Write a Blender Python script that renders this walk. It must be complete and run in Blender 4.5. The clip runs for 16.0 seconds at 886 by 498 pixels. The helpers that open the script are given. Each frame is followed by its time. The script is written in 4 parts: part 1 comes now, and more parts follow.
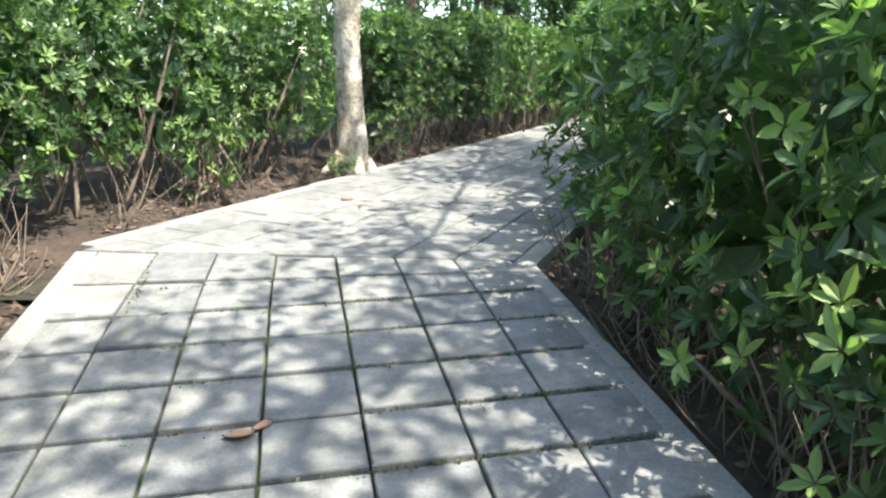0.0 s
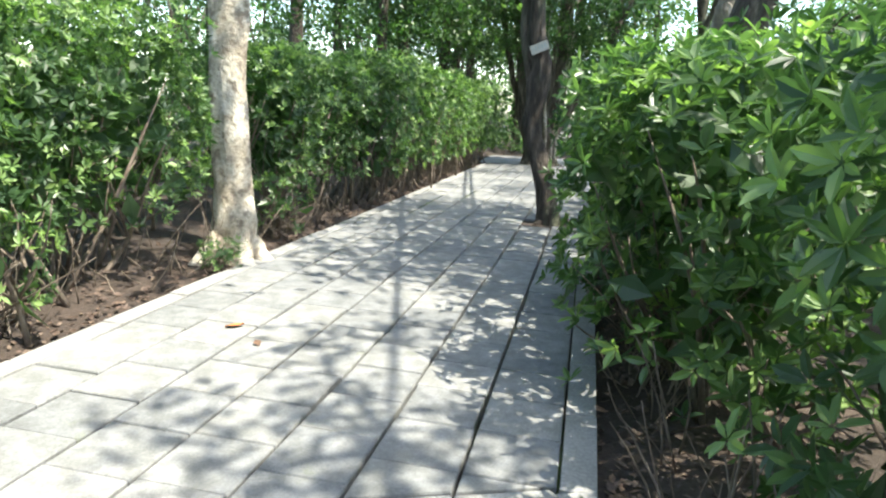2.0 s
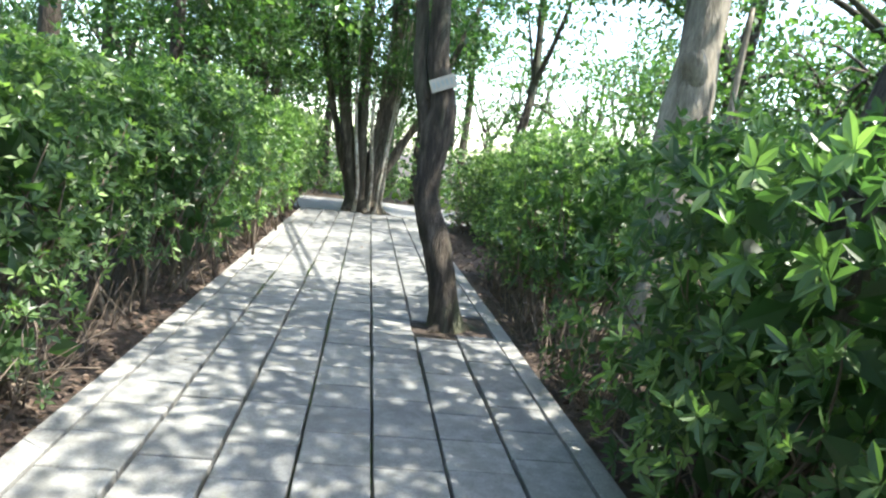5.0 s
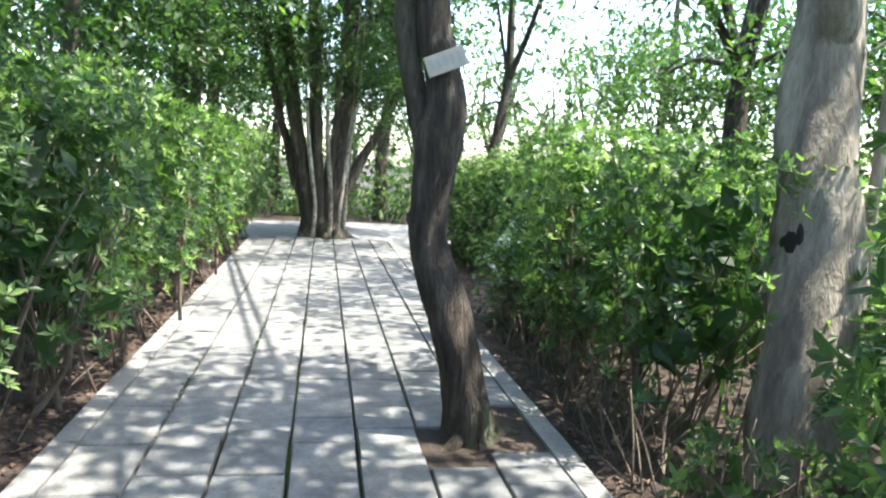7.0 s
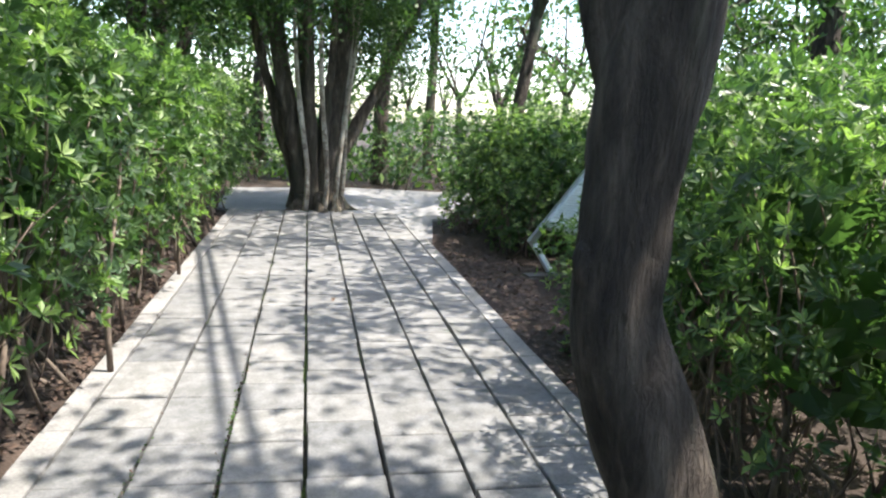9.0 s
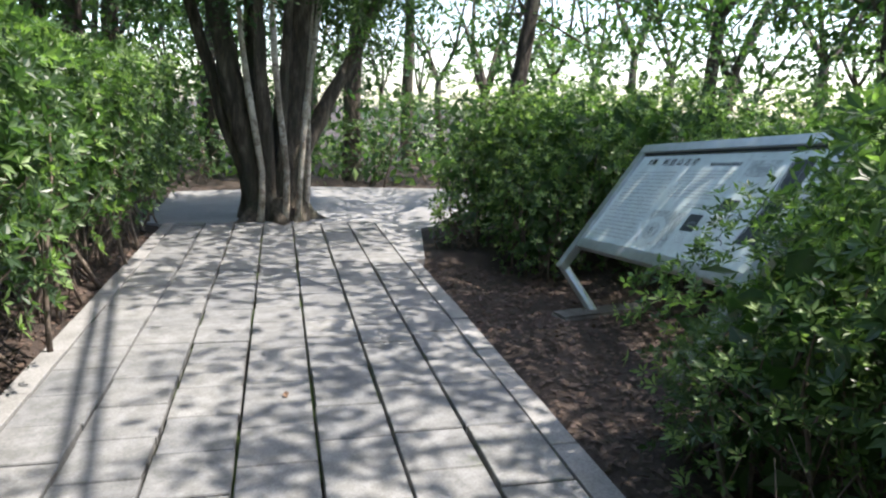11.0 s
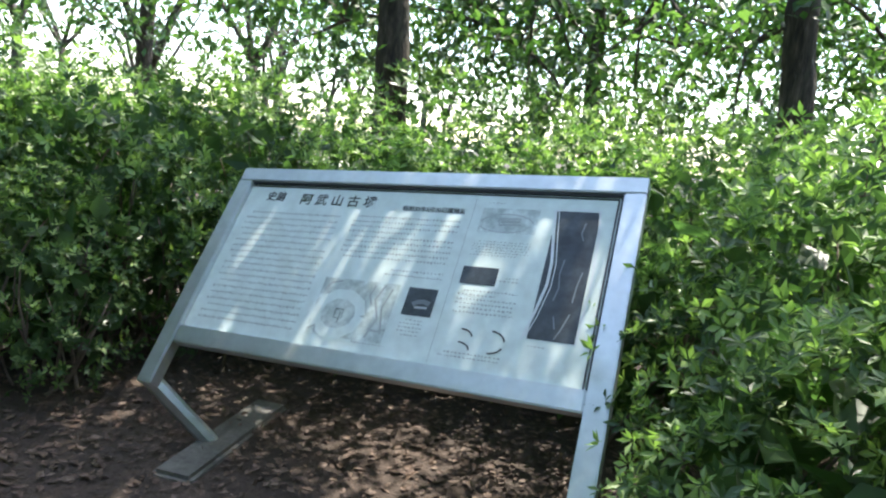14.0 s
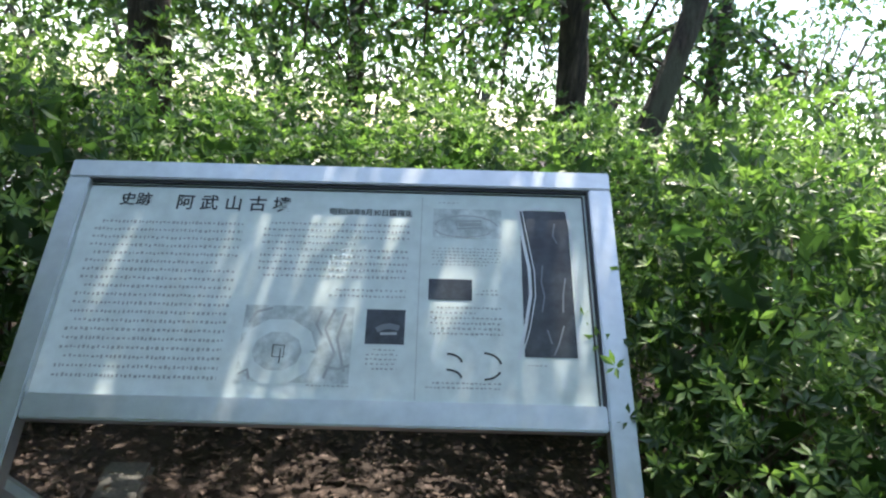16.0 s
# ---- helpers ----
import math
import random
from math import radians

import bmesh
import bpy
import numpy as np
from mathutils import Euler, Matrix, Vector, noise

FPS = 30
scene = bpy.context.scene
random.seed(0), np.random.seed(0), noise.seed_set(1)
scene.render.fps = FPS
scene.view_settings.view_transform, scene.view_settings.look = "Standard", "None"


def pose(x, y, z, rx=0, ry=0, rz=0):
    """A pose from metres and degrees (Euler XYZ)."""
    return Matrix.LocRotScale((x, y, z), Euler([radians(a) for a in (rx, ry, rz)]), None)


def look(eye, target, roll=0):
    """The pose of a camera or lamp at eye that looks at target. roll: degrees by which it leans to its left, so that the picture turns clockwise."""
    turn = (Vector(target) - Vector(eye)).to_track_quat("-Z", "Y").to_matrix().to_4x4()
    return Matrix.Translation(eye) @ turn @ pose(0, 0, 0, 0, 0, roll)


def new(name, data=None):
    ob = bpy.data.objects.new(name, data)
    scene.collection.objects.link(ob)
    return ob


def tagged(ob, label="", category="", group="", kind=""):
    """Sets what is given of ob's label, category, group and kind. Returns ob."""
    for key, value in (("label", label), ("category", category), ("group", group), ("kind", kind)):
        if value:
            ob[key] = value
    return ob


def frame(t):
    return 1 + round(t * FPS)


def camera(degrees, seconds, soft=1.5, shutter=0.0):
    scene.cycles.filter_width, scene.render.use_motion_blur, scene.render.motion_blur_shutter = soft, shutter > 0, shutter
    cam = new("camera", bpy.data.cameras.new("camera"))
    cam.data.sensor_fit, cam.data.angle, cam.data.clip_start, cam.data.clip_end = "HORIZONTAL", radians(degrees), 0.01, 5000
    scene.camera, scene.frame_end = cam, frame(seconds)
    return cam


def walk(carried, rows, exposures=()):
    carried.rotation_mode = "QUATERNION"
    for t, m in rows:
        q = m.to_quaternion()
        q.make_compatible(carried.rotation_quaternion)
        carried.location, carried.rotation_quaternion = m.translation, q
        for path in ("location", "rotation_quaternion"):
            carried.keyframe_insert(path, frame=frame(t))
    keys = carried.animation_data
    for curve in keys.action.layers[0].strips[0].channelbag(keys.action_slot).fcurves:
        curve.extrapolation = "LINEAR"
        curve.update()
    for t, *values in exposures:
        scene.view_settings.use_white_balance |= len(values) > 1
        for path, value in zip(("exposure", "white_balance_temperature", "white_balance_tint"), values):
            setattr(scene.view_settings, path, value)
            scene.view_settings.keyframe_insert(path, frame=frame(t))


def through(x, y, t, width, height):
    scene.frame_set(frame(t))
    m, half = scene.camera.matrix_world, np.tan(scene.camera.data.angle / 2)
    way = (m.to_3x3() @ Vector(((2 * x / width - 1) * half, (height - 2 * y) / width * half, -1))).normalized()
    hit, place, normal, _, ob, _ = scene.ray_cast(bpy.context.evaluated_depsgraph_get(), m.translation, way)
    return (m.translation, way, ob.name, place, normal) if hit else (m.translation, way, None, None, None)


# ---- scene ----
# ---------------------------------------------------------------- camera
cam = camera(67.2, 16.0, soft=2.2)
METRES, EYE, TILT, LEAN, TURN = 14.5, 1.0875, -15.2, -1.5, 0.0
ROWS = [
    (0.0, 0.0, 0.0, 0.0, -0.0, 0.0, 0.0),
    (0.5, -0.0065, 0.0287, 0.0097, -4.2, 0.31, 0.5),
    (1.0, -0.0137, 0.0603, 0.0233, -1.31, 0.83, 0.42),
    (1.5, -0.0257, 0.0895, 0.0341, -5.66, 2.0, -0.0),
    (2.0, -0.0262, 0.1217, 0.0434, -11.0, 2.84, 0.97),
    (2.5, -0.0326, 0.1494, 0.0533, -12.18, 4.04, 1.96),
    (3.0, -0.0402, 0.1753, 0.0653, -20.79, 4.44, 2.41),
    (3.5, -0.0357, 0.2057, 0.0764, -24.16, 5.04, 3.01),
    (4.0, -0.0407, 0.237, 0.0837, -26.23, 4.99, 1.84),
    (6.5, 0.0025, 0.3896, 0.1337, -33.18, 4.45, 4.75),
    (7.0, 0.0172, 0.4211, 0.1391, -32.87, 4.93, 5.8),
    (7.5, 0.0316, 0.4542, 0.148, -29.51, 5.06, 6.76),
    (8.0, 0.0433, 0.4882, 0.1584, -32.19, 3.39, 7.02),
    (10.5, 0.1167, 0.6469, 0.1951, -34.58, -0.22, 6.14),
    (11.0, 0.1348, 0.6728, 0.2044, -36.0, -0.59, 8.06),
    (11.5, 0.1458, 0.7024, 0.2114, -40.16, -1.69, 8.52),
    (12.0, 0.1638, 0.7276, 0.2175, -48.3, -3.65, 8.85),
    (12.5, 0.1754, 0.7527, 0.2235, -57.16, -4.55, 8.61),
    (13.0, 0.1828, 0.7759, 0.2317, -69.55, -6.3, 8.87),
    (13.5, 0.1974, 0.7985, 0.2383, -78.61, -8.06, 9.21),
    (14.0, 0.2058, 0.8238, 0.2451, -87.91, -10.03, 8.83),
    (14.5, 0.2176, 0.8448, 0.2491, -95.24, -12.21, 8.75),
    (15.0, 0.2291, 0.8656, 0.255, -100.28, -14.14, 8.47),
    (15.5, 0.2363, 0.8818, 0.2611, -108.82, -16.07, 7.13),
    (16.0, 0.2469, 0.8856, 0.2628, -113.47, -17.29, 6.21),
]
walk(cam, [(t, pose(0, 0, EYE, TILT, LEAN, TURN) @ pose(METRES * x, METRES * y, METRES * z, 90 + pitch, roll, yaw)) for t, x, y, z, yaw, pitch, roll in ROWS],
     exposures=((0.0, 2.45, 6900, 6), (1.5, 2.45, 6900, 4), (2.5, 2.6, 6900, 4), (3.5, 2.75, 6850, 4), (7.0, 2.75, 6800, 8), (10.5, 1.95, 6750, 13), (11.5, 1.95, 6700, 13), (12.5, 2.35, 6750, 10), (13.0, 2.6, 6800, 9), (13.5, 2.65, 6800, 9), (14.5, 2.5, 6850, 10), (16.0, 2.25, 6850, 12)))

# ---------------------------------------------------------------- light
SUN_FROM = Vector((0.35, -0.26, 0.89)).normalized()
world = bpy.data.worlds.new("sky")
world.use_nodes = True
scene.world = world
wn = world.node_tree.nodes
sky = wn.new("ShaderNodeTexSky")
sky.sky_type = 'NISHITA'
sky.sun_disc = False
sky.sun_elevation = math.asin(SUN_FROM.z)
sky.sun_rotation = math.atan2(SUN_FROM.x, SUN_FROM.y)
sky.dust_density = 1.3
sky.air_density = 1.0
world.node_tree.links.new(sky.outputs[0], wn["Background"].inputs[0])
wn["Background"].inputs[1].default_value = 0.15
sun_data = bpy.data.lights.new("sun", 'SUN')
sun_data.energy, sun_data.angle, sun_data.color = 2.9, radians(0.55), (1.0, 0.96, 0.88)
sun = new("sun", sun_data)
sun.matrix_world = look(SUN_FROM * 40, (0, 0, 0))

# ---------------------------------------------------------------- materials
def nodes_of(name):
    m = bpy.data.materials.new(name)
    m.use_nodes = True
    t = m.node_tree
    return m, t, t.nodes["Principled BSDF"], t.nodes["Material Output"]


def add(t, kind, **vals):
    n = t.nodes.new(kind)
    for k, v in vals.items():
        n.inputs[k].default_value = v
    return n


def coords(t):
    return t.nodes.new("ShaderNodeTexCoord").outputs["Object"]


def bark_pos(t):
    n = t.nodes.new("ShaderNodeVectorMath")
    n.operation = 'MULTIPLY'
    n.inputs[1].default_value = (1.0, 1.0, 0.22)
    t.links.new(coords(t), n.inputs[0])
    return n.outputs[0]


def world_pos(t):
    return t.nodes.new("ShaderNodeNewGeometry").outputs["Position"]


def noise_tex(t, vec, scale, detail=5.0, rough=0.6):
    n = add(t, "ShaderNodeTexNoise", Scale=scale, Detail=detail, Roughness=rough)
    t.links.new(vec, n.inputs["Vector"])
    return n.outputs["Fac"]


def ramp(t, fac, stops):
    n = t.nodes.new("ShaderNodeValToRGB")
    e = n.color_ramp.elements
    while len(e) < len(stops):
        e.new(0.5)
    for i, (p, c) in enumerate(stops):
        e[i].position, e[i].color = p, (*c, 1)
    t.links.new(fac, n.inputs[0])
    return n.outputs[0]


def blend(t, mode, fac, a, b):
    n = t.nodes.new("ShaderNodeMix")
    n.data_type, n.blend_type = 'RGBA', mode
    if isinstance(fac, float):
        n.inputs[0].default_value = fac
    else:
        t.links.new(fac, n.inputs[0])
    for i, s in ((6, a), (7, b)):
        if isinstance(s, tuple):
            n.inputs[i].default_value = (*s, 1)
        else:
            t.links.new(s, n.inputs[i])
    return n.outputs[2]


def bump(t, bsdf, fac, strength, distance):
    n = add(t, "ShaderNodeBump", Strength=strength, Distance=distance)
    t.links.new(fac, n.inputs["Height"])
    t.links.new(n.outputs[0], bsdf.inputs["Normal"])


def rough_material(name, stops, scale, fine, rough=0.9, relief=0.4, depth=0.01, vec=None, stain=None, stain_scale=1.3):
    m, t, b, o = nodes_of(name)
    p = (vec or coords)(t)
    big, small = noise_tex(t, p, scale), noise_tex(t, p, fine, 6)
    col = ramp(t, big, stops)
    grain = ramp(t, small, [(0.25, (0.55, 0.55, 0.55)), (0.75, (1.25, 1.25, 1.25))])
    col = blend(t, 'MULTIPLY', 0.8, col, grain)
    if stain:
        s = ramp(t, noise_tex(t, p, stain_scale, 4), [(0.5, (0, 0, 0)), (0.62, (1, 1, 1))])
        col = blend(t, 'MIX', s, col, stain)
    t.links.new(col, b.inputs["Base Color"])
    b.inputs["Roughness"].default_value = rough
    bump(t, b, small, relief, depth)
    return m


def slab_material():
    m, t, b, o = nodes_of("concrete_flag")
    p = world_pos(t)
    base = ramp(t, noise_tex(t, p, 2.2), [(0.3, (0.175, 0.18, 0.185)), (0.7, (0.26, 0.26, 0.26))])
    fine = noise_tex(t, p, 90.0, 6, 0.7)
    speck = ramp(t, fine, [(0.3, (0.72, 0.72, 0.72)), (0.7, (1.12, 1.12, 1.12))])
    col = blend(t, 'MULTIPLY', 1.0, base, speck)
    blot = ramp(t, noise_tex(t, p, 9.0, 6, 0.7), [(0.42, (0.68, 0.68, 0.66)), (0.6, (1, 1, 1))])
    col = blend(t, 'MULTIPLY', 0.95, col, blot)
    info = t.nodes.new("ShaderNodeObjectInfo")
    tone = ramp(t, info.outputs["Random"], [(0.0, (0.80, 0.81, 0.83)), (1.0, (1.15, 1.13, 1.10))])
    col = blend(t, 'MULTIPLY', 1.0, col, tone)
    moss = ramp(t, noise_tex(t, p, 3.1, 7, 0.75), [(0.62, (0, 0, 0)), (0.74, (0.6, 0.6, 0.6))])
    col = blend(t, 'MIX', moss, col, (0.13, 0.15, 0.06))
    t.links.new(col, b.inputs["Base Color"])
    b.inputs["Roughness"].default_value = 0.85
    bump(t, b, fine, 0.35, 0.004)
    return m


def leaf_material(name, a, c, gloss=0.32, through=0.48):
    m, t, b, o = nodes_of(name)
    p = world_pos(t)
    col = ramp(t, noise_tex(t, p, 6.0, 4), [(0.3, a), (0.7, c)])
    info = t.nodes.new("ShaderNodeObjectInfo")
    tone = ramp(t, info.outputs["Random"], [(0.0, (0.8, 0.85, 0.8)), (1.0, (1.15, 1.1, 1.0))])
    col = blend(t, 'MULTIPLY', 1.0, col, tone)
    t.links.new(col, b.inputs["Base Color"])
    b.inputs["Roughness"].default_value = gloss
    tr = t.nodes.new("ShaderNodeBsdfTranslucent")
    warm = blend(t, 'MULTIPLY', 1.0, col, (1.35, 1.65, 0.75))
    t.links.new(warm, tr.inputs[0])
    mix = t.nodes.new("ShaderNodeMixShader")
    mix.inputs[0].default_value = through
    t.links.new(b.outputs[0], mix.inputs[1])
    t.links.new(tr.outputs[0], mix.inputs[2])
    t.links.new(mix.outputs[0], o.inputs[0])
    return m


def plain(name, colour, rough=0.5, metal=0.0):
    m, t, b, o = nodes_of(name)
    p = coords(t)
    f = noise_tex(t, p, 14.0)
    col = blend(t, 'MULTIPLY', 0.5, colour, ramp(t, f, [(0.3, (0.75, 0.75, 0.75)), (0.7, (1.1, 1.1, 1.1))]))
    t.links.new(col, b.inputs["Base Color"])
    b.inputs["Roughness"].default_value, b.inputs["Metallic"].default_value = rough, metal
    return m


SLAB = slab_material()
KERB = rough_material("kerb_concrete", [(0.3, (0.18, 0.177, 0.17)), (0.7, (0.29, 0.285, 0.28))], 3.0, 70.0, vec=world_pos, depth=0.005)
MOSS = rough_material("mossy_joint_soil", [(0.4, (0.018, 0.016, 0.012)), (0.48, (0.03, 0.03, 0.015)), (0.58, (0.07, 0.115, 0.02))], 1.4, 40.0, vec=world_pos)
SOIL = rough_material("leaf_mould_soil", [(0.3, (0.024, 0.017, 0.013)), (0.55, (0.05, 0.034, 0.026)), (0.75, (0.095, 0.067, 0.052))], 1.7, 35.0, vec=world_pos, relief=0.9, depth=0.03)
PLAZA = rough_material("worn_grey_paving", [(0.3, (0.20, 0.20, 0.205)), (0.7, (0.32, 0.32, 0.32))], 1.2, 60.0, vec=world_pos)
PALE_BARK = rough_material("pale_smooth_bark", [(0.36, (0.20, 0.16, 0.12)), (0.45, (0.44, 0.38, 0.30)), (0.62, (0.64, 0.59, 0.50))], 4.5, 30.0, relief=1.0, depth=0.02, stain=(0.22, 0.18, 0.14), stain_scale=9.0)
DARK_BARK = rough_material("dark_rough_bark", [(0.3, (0.022, 0.017, 0.014)), (0.5, (0.065, 0.05, 0.04)), (0.7, (0.15, 0.12, 0.095))], 16.0, 60.0, relief=1.0, depth=0.05, vec=bark_pos, stain=(0.10, 0.105, 0.07), stain_scale=3.0)
GREY_BARK = rough_material("grey_furrowed_bark", [(0.3, (0.035, 0.028, 0.022)), (0.5, (0.105, 0.085, 0.064)), (0.7, (0.25, 0.21, 0.16))], 16.0, 60.0, relief=1.0, depth=0.05, vec=bark_pos, stain=(0.07, 0.065, 0.045), stain_scale=5.0)
KNOT_BARK = rough_material("grey_beige_bark", [(0.3, (0.13, 0.11, 0.088)), (0.5, (0.27, 0.235, 0.19)), (0.7, (0.40, 0.355, 0.29))], 7.0, 45.0, relief=0.9, depth=0.04, vec=bark_pos, stain=(0.10, 0.085, 0.065), stain_scale=5.0)
TWIG = rough_material("brown_twig_bark", [(0.3, (0.09, 0.065, 0.05)), (0.7, (0.24, 0.19, 0.15))], 6.0, 40.0)
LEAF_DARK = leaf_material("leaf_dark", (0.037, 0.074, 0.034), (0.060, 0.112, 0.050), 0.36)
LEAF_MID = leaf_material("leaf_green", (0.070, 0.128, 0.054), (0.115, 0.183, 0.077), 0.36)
LEAF_YOUNG = leaf_material("leaf_young", (0.155, 0.25, 0.09), (0.24, 0.34, 0.135), 0.45, 0.42)
CANOPY = leaf_material("leaf_canopy", (0.022, 0.058, 0.022), (0.055, 0.110, 0.038), 0.4, 0.4)
CANOPY_LIGHT = leaf_material("leaf_canopy_light", (0.06, 0.12, 0.045), (0.12, 0.19, 0.075), 0.4, 0.45)
LITTER = rough_material("dry_leaf", [(0.3, (0.040, 0.024, 0.017)), (0.5, (0.09, 0.056, 0.041)), (0.7, (0.18, 0.13, 0.096))], 22.0, 60.0, vec=world_pos, rough=0.7)
STEEL = plain("brushed_steel", (0.57, 0.60, 0.595), 0.38, 0.85)
PANEL = plain("printed_panel", (0.60, 0.68, 0.65), 0.55)
INK = plain("black_ink", (0.02, 0.02, 0.022), 0.5)
FADED = plain("faded_ink", (0.33, 0.36, 0.35), 0.6)
PHOTO = rough_material("dark_photo_print", [(0.35, (0.010, 0.014, 0.016)), (0.65, (0.045, 0.056, 0.062))], 9.0, 55.0, rough=0.35, relief=0.0)
MAP_GREY = rough_material("grey_map_print", [(0.4, (0.40, 0.46, 0.44)), (0.6, (0.58, 0.65, 0.62))], 9.0, 30.0, rough=0.35, relief=0.0)
PLATE = plain("white_enamel_plate", (0.42, 0.38, 0.33), 0.6)

# ---------------------------------------------------------------- plan
HEAD = radians(23.2)
U = Vector((math.sin(HEAD), math.cos(HEAD)))
V = Vector((math.cos(HEAD), -math.sin(HEAD)))
BEND_Y = 3.78
RAMP = 0.085
V_LEFT, V_RIGHT, KERB_W = -3.42, -1.07, 0.13
CELL = (V_RIGHT - V_LEFT) / 7
U_END = 18.35
COL1 = Vector((-0.212, 0.977))


def uv(u, v):
    p = U * u + V * v
    return p.x, p.y


def to_uv(x, y):
    return x * U.x + y * U.y, x * V.x + y * V.y


def path_z(x, y):
    return -min(0.75, RAMP * max(0.0, BEND_Y - y))


def side1(x, y):
    """Distance to the right of the inner line of the right kerb of the first stretch."""
    return x - (0.43 - 0.217 * (y - BEND_Y))


def on_path(x, y, pad=0.0):
    u, v = to_uv(x, y)
    if y > BEND_Y:
        return V_LEFT - KERB_W - pad < v < V_RIGHT + KERB_W + pad and u < U_END + pad
    return -2.42 - KERB_W - pad < side1(x, y) < KERB_W + pad


def ground_z(x, y):
    u, v = to_uv(x, y)
    z = path_z(x, y) - (0.09 if on_path(x, y, 0.05) else 0.035)
    if 11.5 < u < 16.4 and v > V_RIGHT:
        z -= 0.07 * min(1, (v - V_RIGHT) / 0.7)
    if y > BEND_Y and v < V_LEFT - 0.2:
        z += min(0.10, 0.15 * (V_LEFT - 0.2 - v))
    if not on_path(x, y, 0.05):
        z += 0.025 * noise.noise(Vector((x * 1.7, y * 1.7, 0))) + 0.012 * noise.noise(Vector((x * 6, y * 6, 3)))
    return z


def mesh(name, verts, faces, mats, index=None, smooth=False):
    me = bpy.data.meshes.new(name)
    me.from_pydata([tuple(map(float, p)) for p in verts], [], faces)
    for m in (mats if isinstance(mats, (list, tuple)) else [mats]):
        me.materials.append(m)
    if index is not None:
        me.polygons.foreach_set("material_index", np.asarray(index, dtype=np.int32))
    if smooth:
        me.polygons.foreach_set("use_smooth", np.ones(len(me.polygons), dtype=bool))
    me.update()
    return me


def child(ob, parent):
    ob.parent = parent
    return ob


# ---------------------------------------------------------------- ground
def axis(a, b, step, reach):
    mid = list(np.arange(a, b + step / 2, step))
    out, s, x = [], step, b
    while x < reach:
        s *= 1.35
        x += s
        out.append(x)
    low, s, x = [], step, a
    while x > -reach:
        s *= 1.35
        x -= s
        low.append(x)
    return low[::-1] + mid + out


def build_ground():
    xs, ys = axis(-5.0, 10.0, 0.2, 400), axis(-3.0, 24.0, 0.2, 400)
    verts = [(x, y, ground_z(x, y)) for y in ys for x in xs]
    n = len(xs)
    faces = [(j * n + i, j * n + i + 1, (j + 1) * n + i + 1, (j + 1) * n + i) for j in range(len(ys) - 1) for i in range(n - 1)]
    tagged(new("ground", mesh("ground", verts, faces, SOIL, smooth=True)), "brown leaf mould soil under hedges and trees", "ground", kind="structure")


build_ground()


def plaza():
    pts = [uv(16.27, -1.062), uv(16.35, -0.85), uv(18.0, -0.55), uv(18.7, 0.9), uv(18.9, 2.6), uv(18.6, 9.0), uv(21.0, 9.5), uv(21.9, 1.5), uv(22.1, -1.6), uv(21.0, -4.5), uv(19.0, -4.9), uv(18.36, -3.6), uv(18.36, -1.062)]
    verts = [(x, y, -0.005) for x, y in pts] + [(x, y, -0.1) for x, y in pts]
    k = len(pts)
    faces = [tuple(range(k))[::-1]] + [(i, (i + 1) % k, k + (i + 1) % k, k + i) for i in range(k)]
    tagged(new("pavement_far", mesh("plaza", verts, faces, PLAZA)), "worn grey paved path beyond the flagstones", "path", kind="structure")


plaza()


# ---------------------------------------------------------------- leaves
def leaf_quads(base, way, side, up, length, width):
    """Six points and two quads per leaf, folded along its rib. All arrays n x 3."""
    n = len(base)
    L, W = length[:, None], width[:, None]
    droop = up * L
    pts = np.stack([base,
                    base + way * L * 0.35 + side * W * 0.5 + droop * 0.05,
                    base + way * L * 0.72 + side * W * 0.42 + droop * 0.03,
                    base + way * L - droop * 0.06,
                    base + way * L * 0.72 - side * W * 0.42 + droop * 0.03,
                    base + way * L * 0.35 - side * W * 0.5 + droop * 0.05], axis=1).reshape(-1, 3)
    i = np.arange(n)[:, None] * 6
    faces = np.concatenate([i + np.array([[0, 1, 2, 3]]), i + np.array([[0, 3, 4, 5]])], axis=1).reshape(-1, 4)
    return pts, faces


def leaf_kites(base, way, side, up, length, width):
    """Four points and one bent quad per leaf, for leaves seen from farther off."""
    n = len(base)
    L, W = length[:, None], width[:, None]
    pts = np.stack([base, base + way * L * 0.5 + side * W * 0.55 + up * L * 0.06, base + way * L, base + way * L * 0.5 - side * W * 0.55 + up * L * 0.06], axis=1).reshape(-1, 3)
    return pts, np.arange(n * 4).reshape(-1, 4)


def unit(a):
    return a / np.maximum(np.linalg.norm(a, axis=1, keepdims=True), 1e-6)


def rosettes(rng, centres, axes, per, length, spread=0.5):
    """Whorls of leaves round twig ends, each along its axis."""
    k = len(centres)
    a = unit(axes)
    helper = unit(np.cross(a, rng.normal(size=(k, 3))))
    other = np.cross(a, helper)
    turn = rng.uniform(0, 6.28, k)
    parts = []
    for j in range(per):
        ang = turn + j * 6.283 / per + rng.normal(0, 0.25, k)
        out = helper * np.cos(ang)[:, None] + other * np.sin(ang)[:, None]
        rise = rng.uniform(0.1, spread * 2, k)[:, None]
        way = unit(out + a * rise)
        side = unit(np.cross(way, a))
        up = np.cross(side, way)
        ln = length * rng.uniform(0.65, 1.25, k)
        parts.append((centres + out * 0.004, way, side, up, ln, ln * rng.uniform(0.30, 0.40, k)))
    cat = [np.concatenate([p[i] for p in parts]) for i in range(6)]
    return cat


